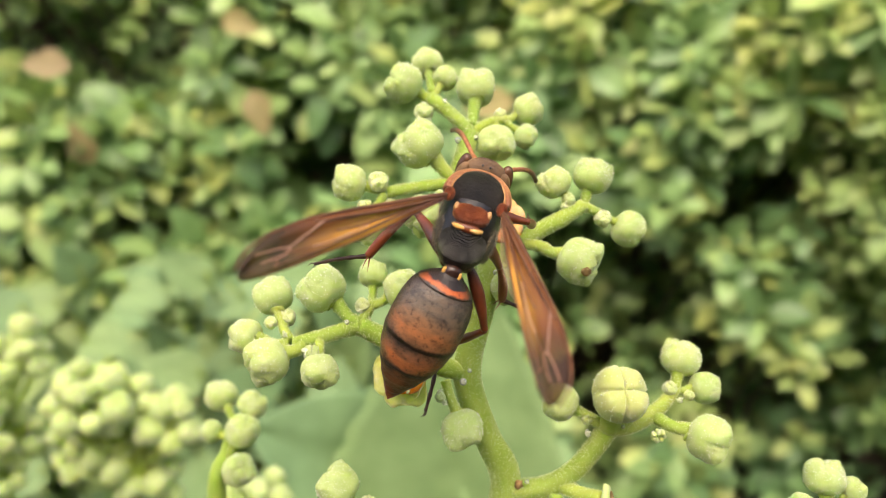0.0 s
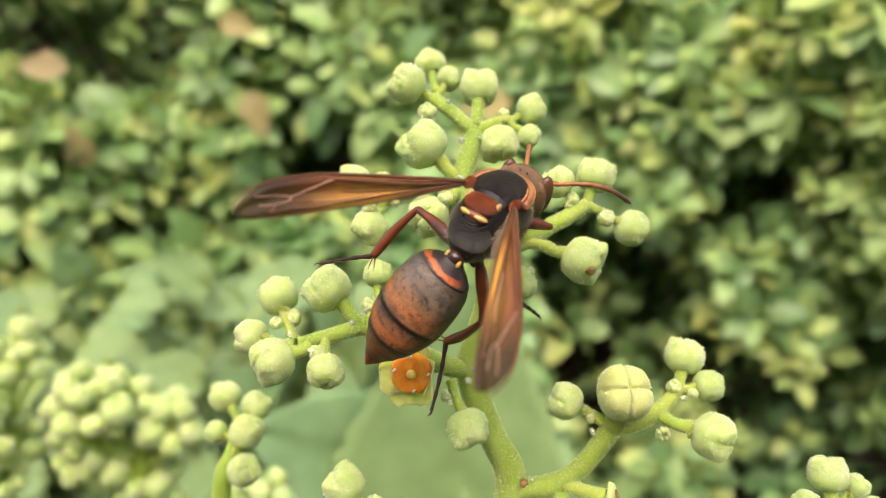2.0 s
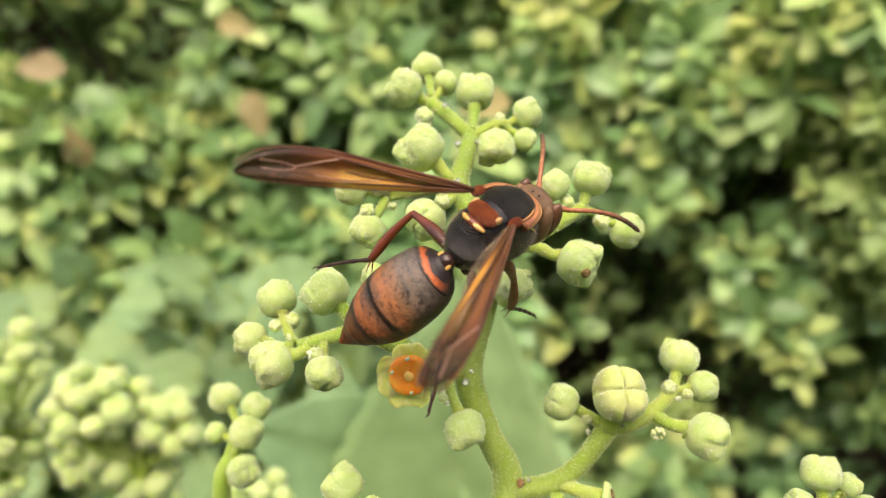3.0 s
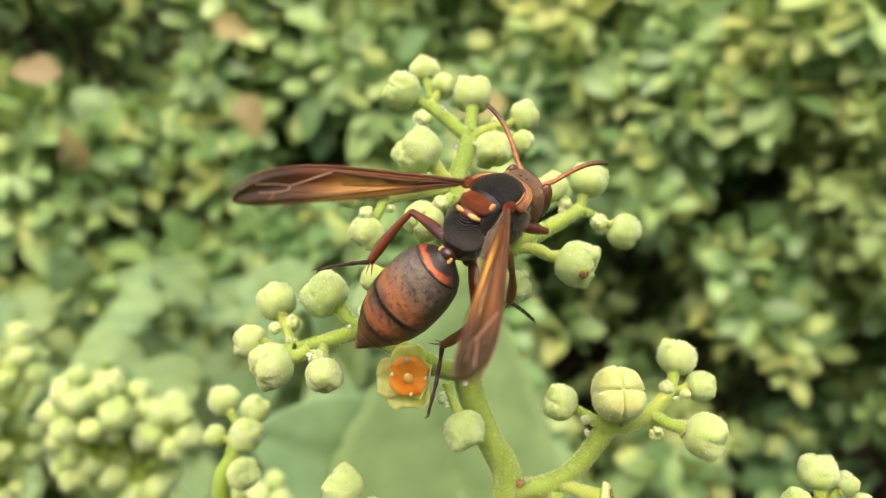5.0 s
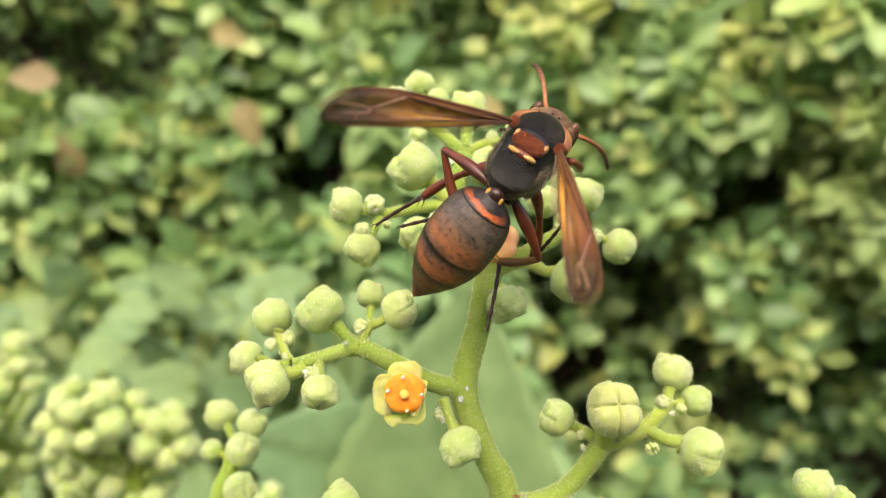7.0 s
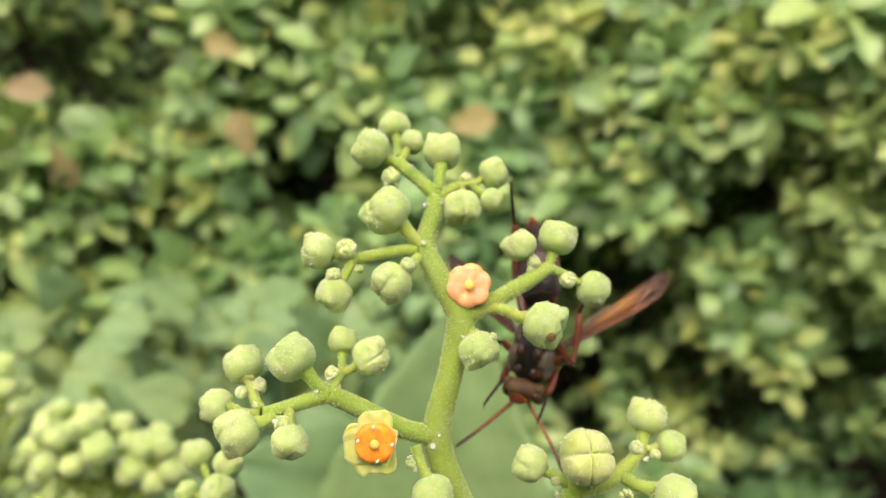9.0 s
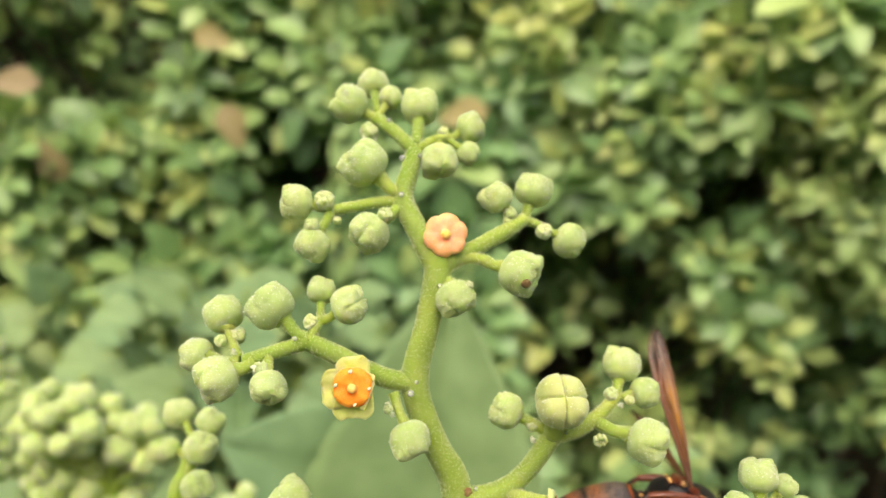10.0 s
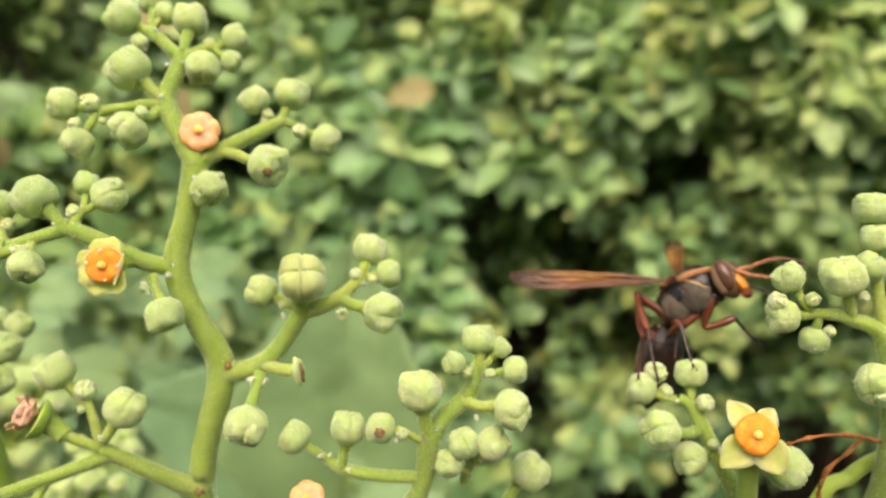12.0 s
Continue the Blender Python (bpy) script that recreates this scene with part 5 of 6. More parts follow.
def wing_mesh(side):
    """Long narrow folded blade from the root along y, gently pleated."""
    rows = []
    pts = spline([Vector(p) for p in WING_PROF], 4)
    for p in pts:
        y, lead, trail = min(max(p.x, 0), 1) * WING_LONG, p.y, p.z
        row = []
        for j in range(13):
            v = j / 12
            x = -lead + (lead + trail) * v
            z = wing_height(p.x, v)
            row.append(Vector((side * x, y, z)) * MM)
        rows.append(row)
    return Shape().grid(rows, closed=False).make("forewing", M_WING[side])


def wing_veins(side, wing):
    def line(pts, r0, r1, material=M_VEIN, lb="rust-brown wing vein"):
        fine = spline([Vector((x, y, 0)) for x, y, z in pts], 8)
        me = Shape().tube([Vector((side * p.x, p.y, on_wing(p.x, p.y) + 0.01)) * MM for p in fine], [r0 * MM + (r1 - r0) * MM * i / (len(fine) - 1) for i in range(len(fine))], 6, 1).make("wing_vein", material)
        part("wing_vein", me, wing, lb)
    # Outer veins get the painted reflection colour.
    pale = (M_VEINGLINT, "wing vein with its reflection painted as pale colour")
    line([(-0.06, 0.0, 0), (-0.40, 2.3, 0), (-0.68, 4.5, 0), (-1.0, 7.0, 0), (-1.28, 9.4, 0), (-1.35, 11.0, 0), (-1.22, 13.0, 0), (-0.78, 14.4, 0), (-0.1, 15.3, 0)], 0.17, 0.05)
    line([(0.00, 0.0, 0), (-0.15, 2.8, 0), (-0.39, 5.6, 0), (-0.73, 8.1, 0), (-1.08, 10.0, 0)], 0.12, 0.07)
    line([(0.06, 0.0, 0), (0.17, 3.4, 0), (0.29, 6.1, 0), (0.42, 9.0, 0)], 0.10, 0.06)
    line([(0.02, 1.0, 0), (-0.02, 4.0, 0), (-0.06, 7.0, 0), (-0.27, 8.8, 0)], 0.09, 0.06)
    line([(0.12, 0.4, 0), (0.42, 3.6, 0), (0.60, 6.4, 0), (0.70, 9.0, 0), (0.74, 12.0, 0), (0.70, 14.2, 0)], 0.07, 0.035, M_VEIN)
    line([(0.10, 6.8, 0), (0.22, 8.4, 0), (0.26, 9.6, 0), (0.16, 10.8, 0)], 0.055, 0.045, *pale)
    line([(-0.98, 9.2, 0), (-0.62, 10.6, 0), (-0.28, 11.9, 0)], 0.055, 0.045, *pale)
    line([(-0.28, 11.9, 0), (-0.40, 12.8, 0), (-0.42, 14.0, 0)], 0.05, 0.03, *pale)
    line([(-0.28, 11.9, 0), (-0.02, 12.2, 0), (0.06, 13.0, 0), (0.02, 13.8, 0)], 0.05, 0.03, *pale)
    line([(0.16, 10.8, 0), (0.10, 11.6, 0), (-0.02, 12.2, 0)], 0.05, 0.04)
    line([(0.42, 9.0, 0), (0.50, 11.0, 0), (0.46, 12.2, 0), (0.48, 13.4, 0)], 0.05, 0.035)
    line([(0.06, 13.0, 0), (0.30, 13.1, 0), (0.48, 13.4, 0)], 0.04, 0.035)


def hindwing_mesh(side):
    prof = [(0.0, 0.1), (0.2, 0.3), (0.5, 0.62), (0.75, 0.6), (0.92, 0.35), (1.0, 0.05)]
    rows = []
    for u, w in prof:
        rows.append([Vector((side * (0.10 + u * 0.25 + w * v), 0.3 + u * 8.2, -0.12 - 0.15 * v + 0.05 * math.sin(6 * v + 5 * u))) * MM for v in (0, 0.25, 0.5, 0.75, 1.0)])
    return Shape().grid(rows, closed=False).make("hindwing", M_HIND)


def limb(name, ln, radii, material, spurs=False, beads=0):
    """One joint of a leg from the origin along y."""
    s = Shape()
    n = len(radii)
    s.tube([Vector((0, ln * i / (n - 1), 0.10 * ln * math.sin(math.pi * i / (n - 1)) * (0.4 if beads == 0 else 0.2))) * MM for i in range(n)], [r * MM for r in radii], 12, 4)
    if spurs:
        for sx in (-1, 1):
            s.tube([Vector((0, ln * 0.95, 0)) * MM, Vector((sx * 0.2, ln * 1.06, -0.35)) * MM, Vector((sx * 0.3, ln * 1.16, -0.75)) * MM], [0.07 * MM, 0.05 * MM, 0.01 * MM], 6, 3)
    if beads:
        for sx in (-1, 1):
            s.tube([Vector((0, ln * 0.97, 0)) * MM, Vector((sx * 0.22, ln * 1.04, 0.02)) * MM, Vector((sx * 0.26, ln * 1.09, -0.2)) * MM], [0.06 * MM, 0.045 * MM, 0.01 * MM], 6, 3)
    return s.make(name, material)


def build_wasp():
    w = tagged(new("wasp"), "reddish brown and black paper wasp with amber wings", "wasp")
    parts = {}
    thorax = loft([(3.75, 0.0, 0.5, 0.5), (3.35, 0.1, 1.5, 1.3), (2.6, 0.1, 2.05, 1.75), (1.4, 0.05, 2.22, 2.1), (0.2, 0.0, 2.18, 2.2), (-0.9, -0.05, 2.05, 2.05), (-1.8, -0.25, 1.82, 1.72), (-2.4, -0.42, 1.5, 1.38), (-2.85, -0.6, 1.0, 0.95), (-3.15, -0.7, 0.5, 0.5)])
    th = part("thorax", thorax.make("thorax", M_BLACK), w, "glossy black thorax")
    part("propodeum", Shape().ball(Vector((0, -1.72, 0.12)) * MM, (1.74 * MM, 1.36 * MM, 1.60 * MM), 28, 20).make("propodeum", M_RIDGED), th, "black finely ridged rear slope")
    part("scutum", Shape().ball(Vector((0, 1.55, 0.85)) * MM, (2.1 * MM, 2.05 * MM, 1.58 * MM), 48, 32, turn=Matrix.Rotation(radians(-8), 3, "X")).make("scutum", M_SCUTUM), th, "dark grey-brown back plate")
    col = Shape()
    arc = [Vector((2.18 * math.cos(a), 1.05 + 2.52 * math.sin(a), 1.55 - 0.55 * math.sin(a) ** 2)) for a in [math.pi * k / 12 for k in range(13)]]
    col.tube([(p - Vector((0, 0, 0.14))) * MM for p in arc], [0.34 * MM] * 13, 12, 3)
    part("pronotum", col.make("pronotum", M_COLLAR), th, "rust-brown collar plate")
    for k, up, r in ((0.89, 0.27, 0.062), (1.13, -0.06, 0.055)):
        line = Shape().tube([Vector((p.x * k, 1.05 + (p.y - 1.05) * k, p.z + up)) * MM for p in arc], [r * MM] * 13, 8, 3)
        part("collar_line", line.make("collar_line", M_TAN), th, "thin tan collar edge")
    part("scutellum", Shape().ball(Vector((0, -0.72, 1.98)) * MM, (1.34 * MM, 0.72 * MM, 0.46 * MM), 40, 24, fn=lambda d: (abs(d.x) ** 2.6 + abs(d.y) ** 2.6 + abs(d.z) ** 2.6) ** (-1 / 2.6) * (0.98 - 0.07 * math.exp(-(d.x / 0.10) ** 2))).make("scutellum", M_RUST), th, "rust-red shield plate")
    part("postscutellum", Shape().ball(Vector((0, -1.55, 1.66)) * MM, (1.12 * MM, 0.34 * MM, 0.32 * MM), 24, 14).make("postscutellum", M_LEGMIX), th, "dark rust rear plate")
    for sx in (-1, 1):
        part("yellow_spot", Shape().tube([Vector((sx * 0.20, -1.76, 1.86)) * MM, Vector((sx * 0.62, -1.72, 1.83)) * MM, Vector((sx * 1.05, -1.52, 1.66)) * MM], [0.07 * MM, 0.17 * MM, 0.11 * MM], 10, 5).make("yellow_spot", M_YELLOW), th, "yellow mark")
        part("scutellum_corner", Shape().ball(Vector((sx * 1.16, -0.48, 2.06)) * MM, (0.20 * MM, 0.36 * MM, 0.30 * MM), 14, 10).make("scutellum_corner", M_TAN), th, "yellowish plate corner")
        part("tegula", Shape().ball(Vector((sx * 1.92, 0.40, 1.98)) * MM, (0.42 * MM, 0.56 * MM, 0.34 * MM), 16, 10).make("tegula", M_RUST), th, "rust-red wing cap")
        part("side_plate", Shape().ball(Vector((sx * 1.58, 1.35, -0.35)) * MM, (0.80 * MM, 1.62 * MM, 1.70 * MM), 28, 20, fn=lambda d: 1 + 0.10 * noise.noise(d * 1.8) + 0.05 * noise.noise(d * 5)).make("side_plate", M_SIDE), th, "dark side plate")
        part("side_plate", Shape().ball(Vector((sx * 1.52, -0.65, -0.38)) * MM, (0.66 * MM, 1.40 * MM, 1.55 * MM), 28, 20, fn=lambda d: 1 + 0.10 * noise.noise(d * 1.8 + Vector((3, 1, 2))) + 0.05 * noise.noise(d * 5)).make("side_plate", M_SIDE), th, "dull grey-brown side plate")
        part("pale_line", Shape().tube([Vector((sx * 2.2, 1.6, 1.1)) * MM, Vector((sx * 2.16, 2.3, 0.3)) * MM, Vector((sx * 1.9, 2.8, -0.6)) * MM], [0.05 * MM, 0.09 * MM, 0.05 * MM], 8, 4).make("pale_line", M_YELLOW), th, "pale yellow edge line")
        for leg, (hx, hy, hz) in HIPS.items():
            part("coxa", Shape().ball(Vector((sx * hx * 0.85, hy, hz + 0.1)) * MM, (0.52 * MM, 0.62 * MM, 0.62 * MM), 12, 8).make("coxa", M_LEGDARK), th)
    rnd = random.Random(61)
    pile = Shape()
    for c, rad, n in ((Vector((1.5, 1.5, -0.35)), (0.84, 1.5, 1.65), 900), (Vector((1.42, -0.75, -0.35)), (0.78, 1.25, 1.5), 700), (Vector((0.5, -1.7, -0.4)), (1.36, 1.34, 1.2), 160)):
        for sx in (-1, 1):
            for _ in range(n):
                d = Vector((abs(rnd.gauss(0, 1)) + 0.25, rnd.gauss(0, 1), rnd.gauss(-0.2, 1))).normalized()
                p = Vector((sx * (c.x + d.x * rad[0]), c.y + d.y * rad[1], c.z + d.z * rad[2])) * MM
                d = (Vector((sx * d.x, d.y, d.z)) + Vector((rnd.gauss(0, 0.3), rnd.gauss(-0.25, 0.3), rnd.gauss(0, 0.3)))).normalized()
                side_ = d.orthogonal().normalized() * 0.014 * MM
                up_ = d.cross(side_)
                o = len(pile.v)
                pile.v.extend([p + side_, p - side_ * 0.5 + up_, p - side_ * 0.5 - up_, p + d * rnd.uniform(0.16, 0.36) * MM])
                pile.f.extend([(o, o + 1, o + 3), (o + 1, o + 2, o + 3), (o + 2, o, o + 3)])
    tagged(part("pile", pile.make("pile", M_PILE), th, "short greyish hairs"), kind="stuff")
    # head, bent down
    tilt = Matrix.Rotation(radians(-12), 3, "X")
    hd = part("head", Shape().ball(Vector((0, 4.35, -0.75)) * MM, (2.05 * MM, 1.05 * MM, 1.95 * MM), 32, 20, turn=tilt).make("head", M_BROWN), w, "brown head with a rust-red crown")
    part("neck", Shape().tube([Vector((0, 3.2, 0.0)) * MM, Vector((0, 4.0, -0.2)) * MM], [0.7 * MM, 0.6 * MM], 10, 3).make("neck", M_BLACK), hd)
    part("face", Shape().ball(Vector((0, 5.12, -1.65)) * MM, (0.85 * MM, 0.50 * MM, 1.1 * MM), 18, 12).make("face", M_FACE), hd, "orange-yellow face plate")
    part("mouth", Shape().ball(Vector((0, 5.0, -2.75)) * MM, (0.85 * MM, 0.5 * MM, 0.6 * MM), 16, 10).make("mouth", M_RUST), hd, "rust-red jaws")
    for sx in (-1, 1):
        part("eye", Shape().ball(Vector((sx * 1.62, 4.74, -0.62)) * MM, (0.62 * MM, 0.68 * MM, 1.46 * MM), 24, 18, turn=tilt).make("eye", M_EYE), hd, "glossy reddish brown compound eye")
        part("temple", Shape().ball(Vector((sx * 1.50, 4.02, -0.70)) * MM, (0.66 * MM, 0.56 * MM, 1.50 * MM), 20, 14, turn=tilt).make("temple", M_BROWN), hd, "brown cheek behind the eye")
        part("antenna_socket", Shape().ball(Vector((sx * 0.5, 5.35, -0.45)) * MM, (0.28 * MM, 0.24 * MM, 0.28 * MM), 10, 8).make("antenna_socket", M_BROWN), hd)
    for x, y in ((0, 4.5), (-0.3, 4.2), (0.3, 4.2)):
        part("ocellus", Shape().ball(Vector((x, y + 0.05, 1.05)) * MM, (0.10 * MM, 0.10 * MM, 0.08 * MM), 10, 6).make("ocellus", M_BLACK), hd, "small dark simple eye")
    for ob in [th, hd] + list(th.children) + list(hd.children):
        for v in ob.data.vertices:
            v.co.x *= 0.92
    # abdomen in overlapping rings
    prof = [(0.0, 0.40), (0.03, 0.66), (0.06, 1.02), (0.09, 1.55), (0.13, 2.06), (0.20, 2.45), (0.30, 2.66), (0.40, 2.72), (0.50, 2.72), (0.60, 2.51), (0.70, 2.12), (0.80, 1.53), (0.90, 0.82), (0.96, 0.39), (1.0, 0.04)]

    def radius(u):
        for (a, ra), (b, rb) in zip(prof, prof[1:]):
            if u <= b:
                k = (u - a) / (b - a)
                k = k * k * (3 - 2 * k) * 0.3 + k * 0.7
                return ra + (rb - ra) * k
        return 0.04
    g = new("abdomen")
    g.parent = w
    cuts = [0.0, 0.128, 0.51, 0.705, 0.82, 0.91, 1.0]
    for i, (a, b) in enumerate(zip(cuts, cuts[1:])):
        rows = []
        lo = max(0.0, a - 0.012)
        for k in range(13):
            u = lo + (b + (0.008 if b < 1 else 0) - lo) * k / 12
            r = 0.95 * radius(min(u, 1.0)) + (0.010 if k >= 12 and b < 1 else 0.0) - (0.012 if k == 0 and i else 0)
            zc = -0.25 * math.sin(math.pi * u) - 0.7 * max(0, u - 0.75) * 1.2
            rows.append([Vector((r * math.cos(2 * math.pi * j / 36), u * GASTER_LONG, zc + r * 0.86 * math.sin(2 * math.pi * j / 36))) * MM for j in range(36)])
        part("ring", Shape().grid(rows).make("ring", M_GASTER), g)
    part("waist", Shape().ball(Vector((0, 0.35, 0.05)) * MM, (0.66 * MM, 0.62 * MM, 0.60 * MM), 18, 12).make("waist", M_LEGDARK), g, "dark brown knot of the waist")
    for sx in (-1, 1):
        part("waist_mark", Shape().ball(Vector((sx * 0.52, 0.40, 0.34)) * MM, (0.16 * MM, 0.34 * MM, 0.15 * MM), 12, 8).make("waist_mark", M_YELLOW), g, "pale yellow waist mark")
    parts["abdomen"] = g
    for sx, nm in ((-1, "L"), (1, "R")):
        fw = part("forewing", wing_mesh(sx), w, "long narrow amber-brown folded wing")
        wing_veins(sx, fw)
        part("hindwing", hindwing_mesh(sx), fw, "small pale clear hindwing")
        parts["wing" + nm] = fw
        an = Shape()
        an.tube([Vector(p) * MM for p in ((0, 0, 0), (0, 0.8, 0.12), (0, 1.6, 0.2))], [0.15 * MM, 0.20 * MM, 0.18 * MM], 10, 4)
        pts = [Vector((0, 1.6 + 5.9 * k / 22, 0.2 + 0.75 * math.sin(math.pi * k / 22 * 0.9) - 0.35 * (k / 22) ** 2)) * MM for k in range(23)]
        an.tube(pts, [(0.165 if k % 2 else 0.20) * MM * (1 - 0.15 * abs(k / 22 - 0.6)) for k in range(22)] + [0.06 * MM], 10, 2)
        parts["antenna" + nm] = part("antenna", an.make("antenna", M_FEELER), w, "rust-orange jointed feeler")
        for leg in ("front", "mid", "hind"):
            a, b, c = SEGS[leg]
            femur_mat = M_LEGMIX if leg == "hind" else M_LEGRUST
            parts[leg + nm] = (part("femur", limb("femur", a, (0.26, 0.40, 0.46, 0.40, 0.30, 0.26), femur_mat), w, "dark thick thigh" if leg == "hind" else "rust-red thigh"),
                part("tibia", limb("tibia", b, (0.23, 0.28, 0.35, 0.38, 0.30), M_LEGRUST, spurs=leg != "front"), w, "rust-brown shin with spurs"),
                part("tarsus", limb("tarsus", c, (0.21, 0.19, 0.14, 0.18, 0.13, 0.17, 0.12, 0.16, 0.11, 0.14), M_LEGDARK, beads=1), w, "thin dark jointed foot with claws"))
    return w, parts


wasp, WASP = build_wasp()

# Body path: seconds, place in mm from the fork, way ahead, way of the back.
BODY = [
    (0.0, (-3.2, -6.5, 23.8), (0.26, 0.72, 0.65), (0.17, -0.69, 0.70)),
    (0.5, (-3.2, -6.7, 24.0), (0.29, 0.72, 0.63), (0.13, -0.68, 0.72)),
    (1.0, (-3.6, -6.6, 24.0), (0.25, 0.73, 0.63), (0.15, -0.68, 0.72)),
    (1.5, (-2.9, -6.5, 24.0), (0.43, 0.67, 0.60), (0.00, -0.67, 0.75)),
    (2.0, (-2.4, -7.0, 24.2), (0.60, 0.65, 0.46), (0.02, -0.60, 0.80)),
    (2.5, (-2.1, -7.4, 23.8), (0.74, 0.56, 0.37), (0.09, -0.63, 0.77)),
    (3.0, (-2.1, -7.5, 23.8), (0.76, 0.58, 0.30), (0.12, -0.57, 0.81)),
    (5.0, (-2.3, -6.7, 24.5), (0.68, 0.61, 0.39), (0.03, -0.56, 0.83)),
    (5.5, (-2.3, -6.7, 24.5), (0.70, 0.61, 0.37), (0.05, -0.56, 0.83)),
    (6.0, (-2.1, -6.6, 24.7), (0.69, 0.63, 0.35), (0.02, -0.51, 0.86)),
    (6.5, (-0.2, -6.5, 26.3), (0.69, 0.61, 0.39), (0.14, -0.64, 0.75)),
    (6.8, (0.9, -5.7, 28.4), (0.64, 0.66, 0.38), (0.24, -0.65, 0.73)),
    (7.0, (0.9, -5.5, 29.6), (0.52, 0.72, 0.46), (0.26, -0.65, 0.72)),
    (7.2, (3.7, -4.8, 29.9), (0.60, 0.73, 0.33), (0.31, -0.58, 0.75)),
    (7.6, (8.0, -1.0, 31.5), (0.60, 0.78, 0.10), (0.25, -0.35, 0.90)),
    (8.0, (9.5, 5.0, 31.0), (0.40, 0.85, -0.35), (0.25, 0.25, 0.92)),
    (8.4, (7.5, 10.5, 25.0), (0.10, 0.55, -0.83), (0.15, 0.80, 0.58)),
    (8.8, (5.4, 12.1, 16.7), (0.01, 0.09, -1.00), (0.11, 0.99, 0.09)),
    (9.0, (6.4, 12.3, 13.7), (-0.24, -0.19, -0.95), (0.38, 0.88, -0.27)),
    (9.3, (11.4, 10.6, 9.4), (0.54, -0.04, -0.84), (0.46, 0.85, 0.26)),
    (9.6, (16.3, 7.8, -0.3), (0.62, -0.26, -0.74), (0.61, 0.76, 0.25)),
    (10.0, (21.2, 6.5, -5.1), (0.89, -0.20, -0.37), (0.38, 0.20, 0.90)),
    (10.3, (28.6, 4.9, -2.5), (0.95, -0.24, -0.18), (0.23, 0.17, 0.96)),
    (10.5, (30.7, 2.5, 1.4), (0.92, -0.28, -0.26), (0.32, 0.19, 0.93)),
    (10.8, (40.8, 2.7, 0.4), (0.96, -0.26, 0.14), (-0.05, 0.32, 0.95)),
    (11.0, (44.4, 5.2, -3.2), (0.93, -0.33, 0.16), (-0.04, 0.33, 0.94)),
    (11.3, (50.1, 4.2, -4.5), (0.92, -0.40, 0.04), (0.06, 0.23, 0.97)),
    (11.5, (47.4, 4.0, -1.4), (0.86, -0.32, 0.40), (-0.28, 0.36, 0.89)),
    (11.8, (42.2, 2.8, 0.9), (0.43, -0.42, 0.80), (-0.39, 0.71, 0.58)),
    (12.0, (44.7, 2.1, 4.5), (0.63, -0.38, 0.68), (-0.41, 0.59, 0.70)),
]
# Ways of the abdomen in body space.
TAIL = [(0.0, (-0.15, -0.63, -0.76)), (1.0, (-0.13, -0.61, -0.78)), (1.5, (-0.25, -0.65, -0.72)), (2.0, (-0.29, -0.60, -0.74)), (3.0, (-0.31, -0.61, -0.73)), (5.5, (-0.34, -0.57, -0.75)), (6.0, (-0.35, -0.62, -0.70)), (6.5, (-0.20, -0.60, -0.78)),
    (7.0, (-0.15, -0.40, -0.90)), (7.2, (-0.06, -0.30, -0.95)), (8.0, (0.0, -0.85, -0.5)), (8.8, (0.22, -0.96, 0.17)), (9.0, (-0.37, -0.84, 0.39)), (9.3, (-0.15, -0.98, 0.13)), (9.6, (0.30, -0.94, 0.13)), (10.0, (0.0, -0.80, -0.60)), (10.3, (-0.50, -0.86, 0.04)), (10.5, (0.20, -0.87, -0.46)),
    (10.8, (-0.45, -0.88, -0.14)), (11.0, (-0.07, -0.92, -0.39)), (11.3, (0.30, -0.82, -0.50)), (11.8, (0.11, -0.78, -0.62)), (12.0, (-0.30, -0.80, -0.52))]
WINGS_L = [(0.0, (-0.546, -0.781, 0.302)), (0.5, (-0.484, -0.818, 0.31)), (1.0, (-0.517, -0.804, 0.293)), (1.5, (-0.423, -0.827, 0.37)), (2.0, (-0.364, -0.87, 0.333)), (2.5, (-0.351, -0.869, 0.348)), (3.0, (-0.359, -0.878, 0.318)), (5.0, (-0.328, -0.888, 0.322)), (6.0, (-0.381, -0.889, 0.254)),
    (6.5, (-0.357, -0.87, 0.341)), (6.8, (-0.379, -0.857, 0.349)), (7.0, (-0.424, -0.839, 0.341)), (7.2, (-0.279, -0.868, 0.41)), (8.0, (-0.5, -0.8, 0.3)), (8.8, (-0.55, -0.5, 0.67)), (9.0, (-0.8, -0.4, 0.4)), (9.3, (-0.95, -0.24, 0.2)), (9.6, (-0.93, -0.35, 0.04)),
    (10.0, (-0.96, -0.22, 0.16)), (10.3, (-0.69, -0.2, 0.7)), (10.5, (-0.54, -0.65, 0.53)), (10.8, (-0.1, -0.7, 0.7)), (11.0, (0.0, -0.82, 0.58)), (11.3, (-0.14, -0.83, 0.54)), (11.5, (-0.2, -0.78, 0.58)), (11.8, (-0.9, -0.3, 0.3)), (12.0, (-0.87, -0.17, 0.47))]
    
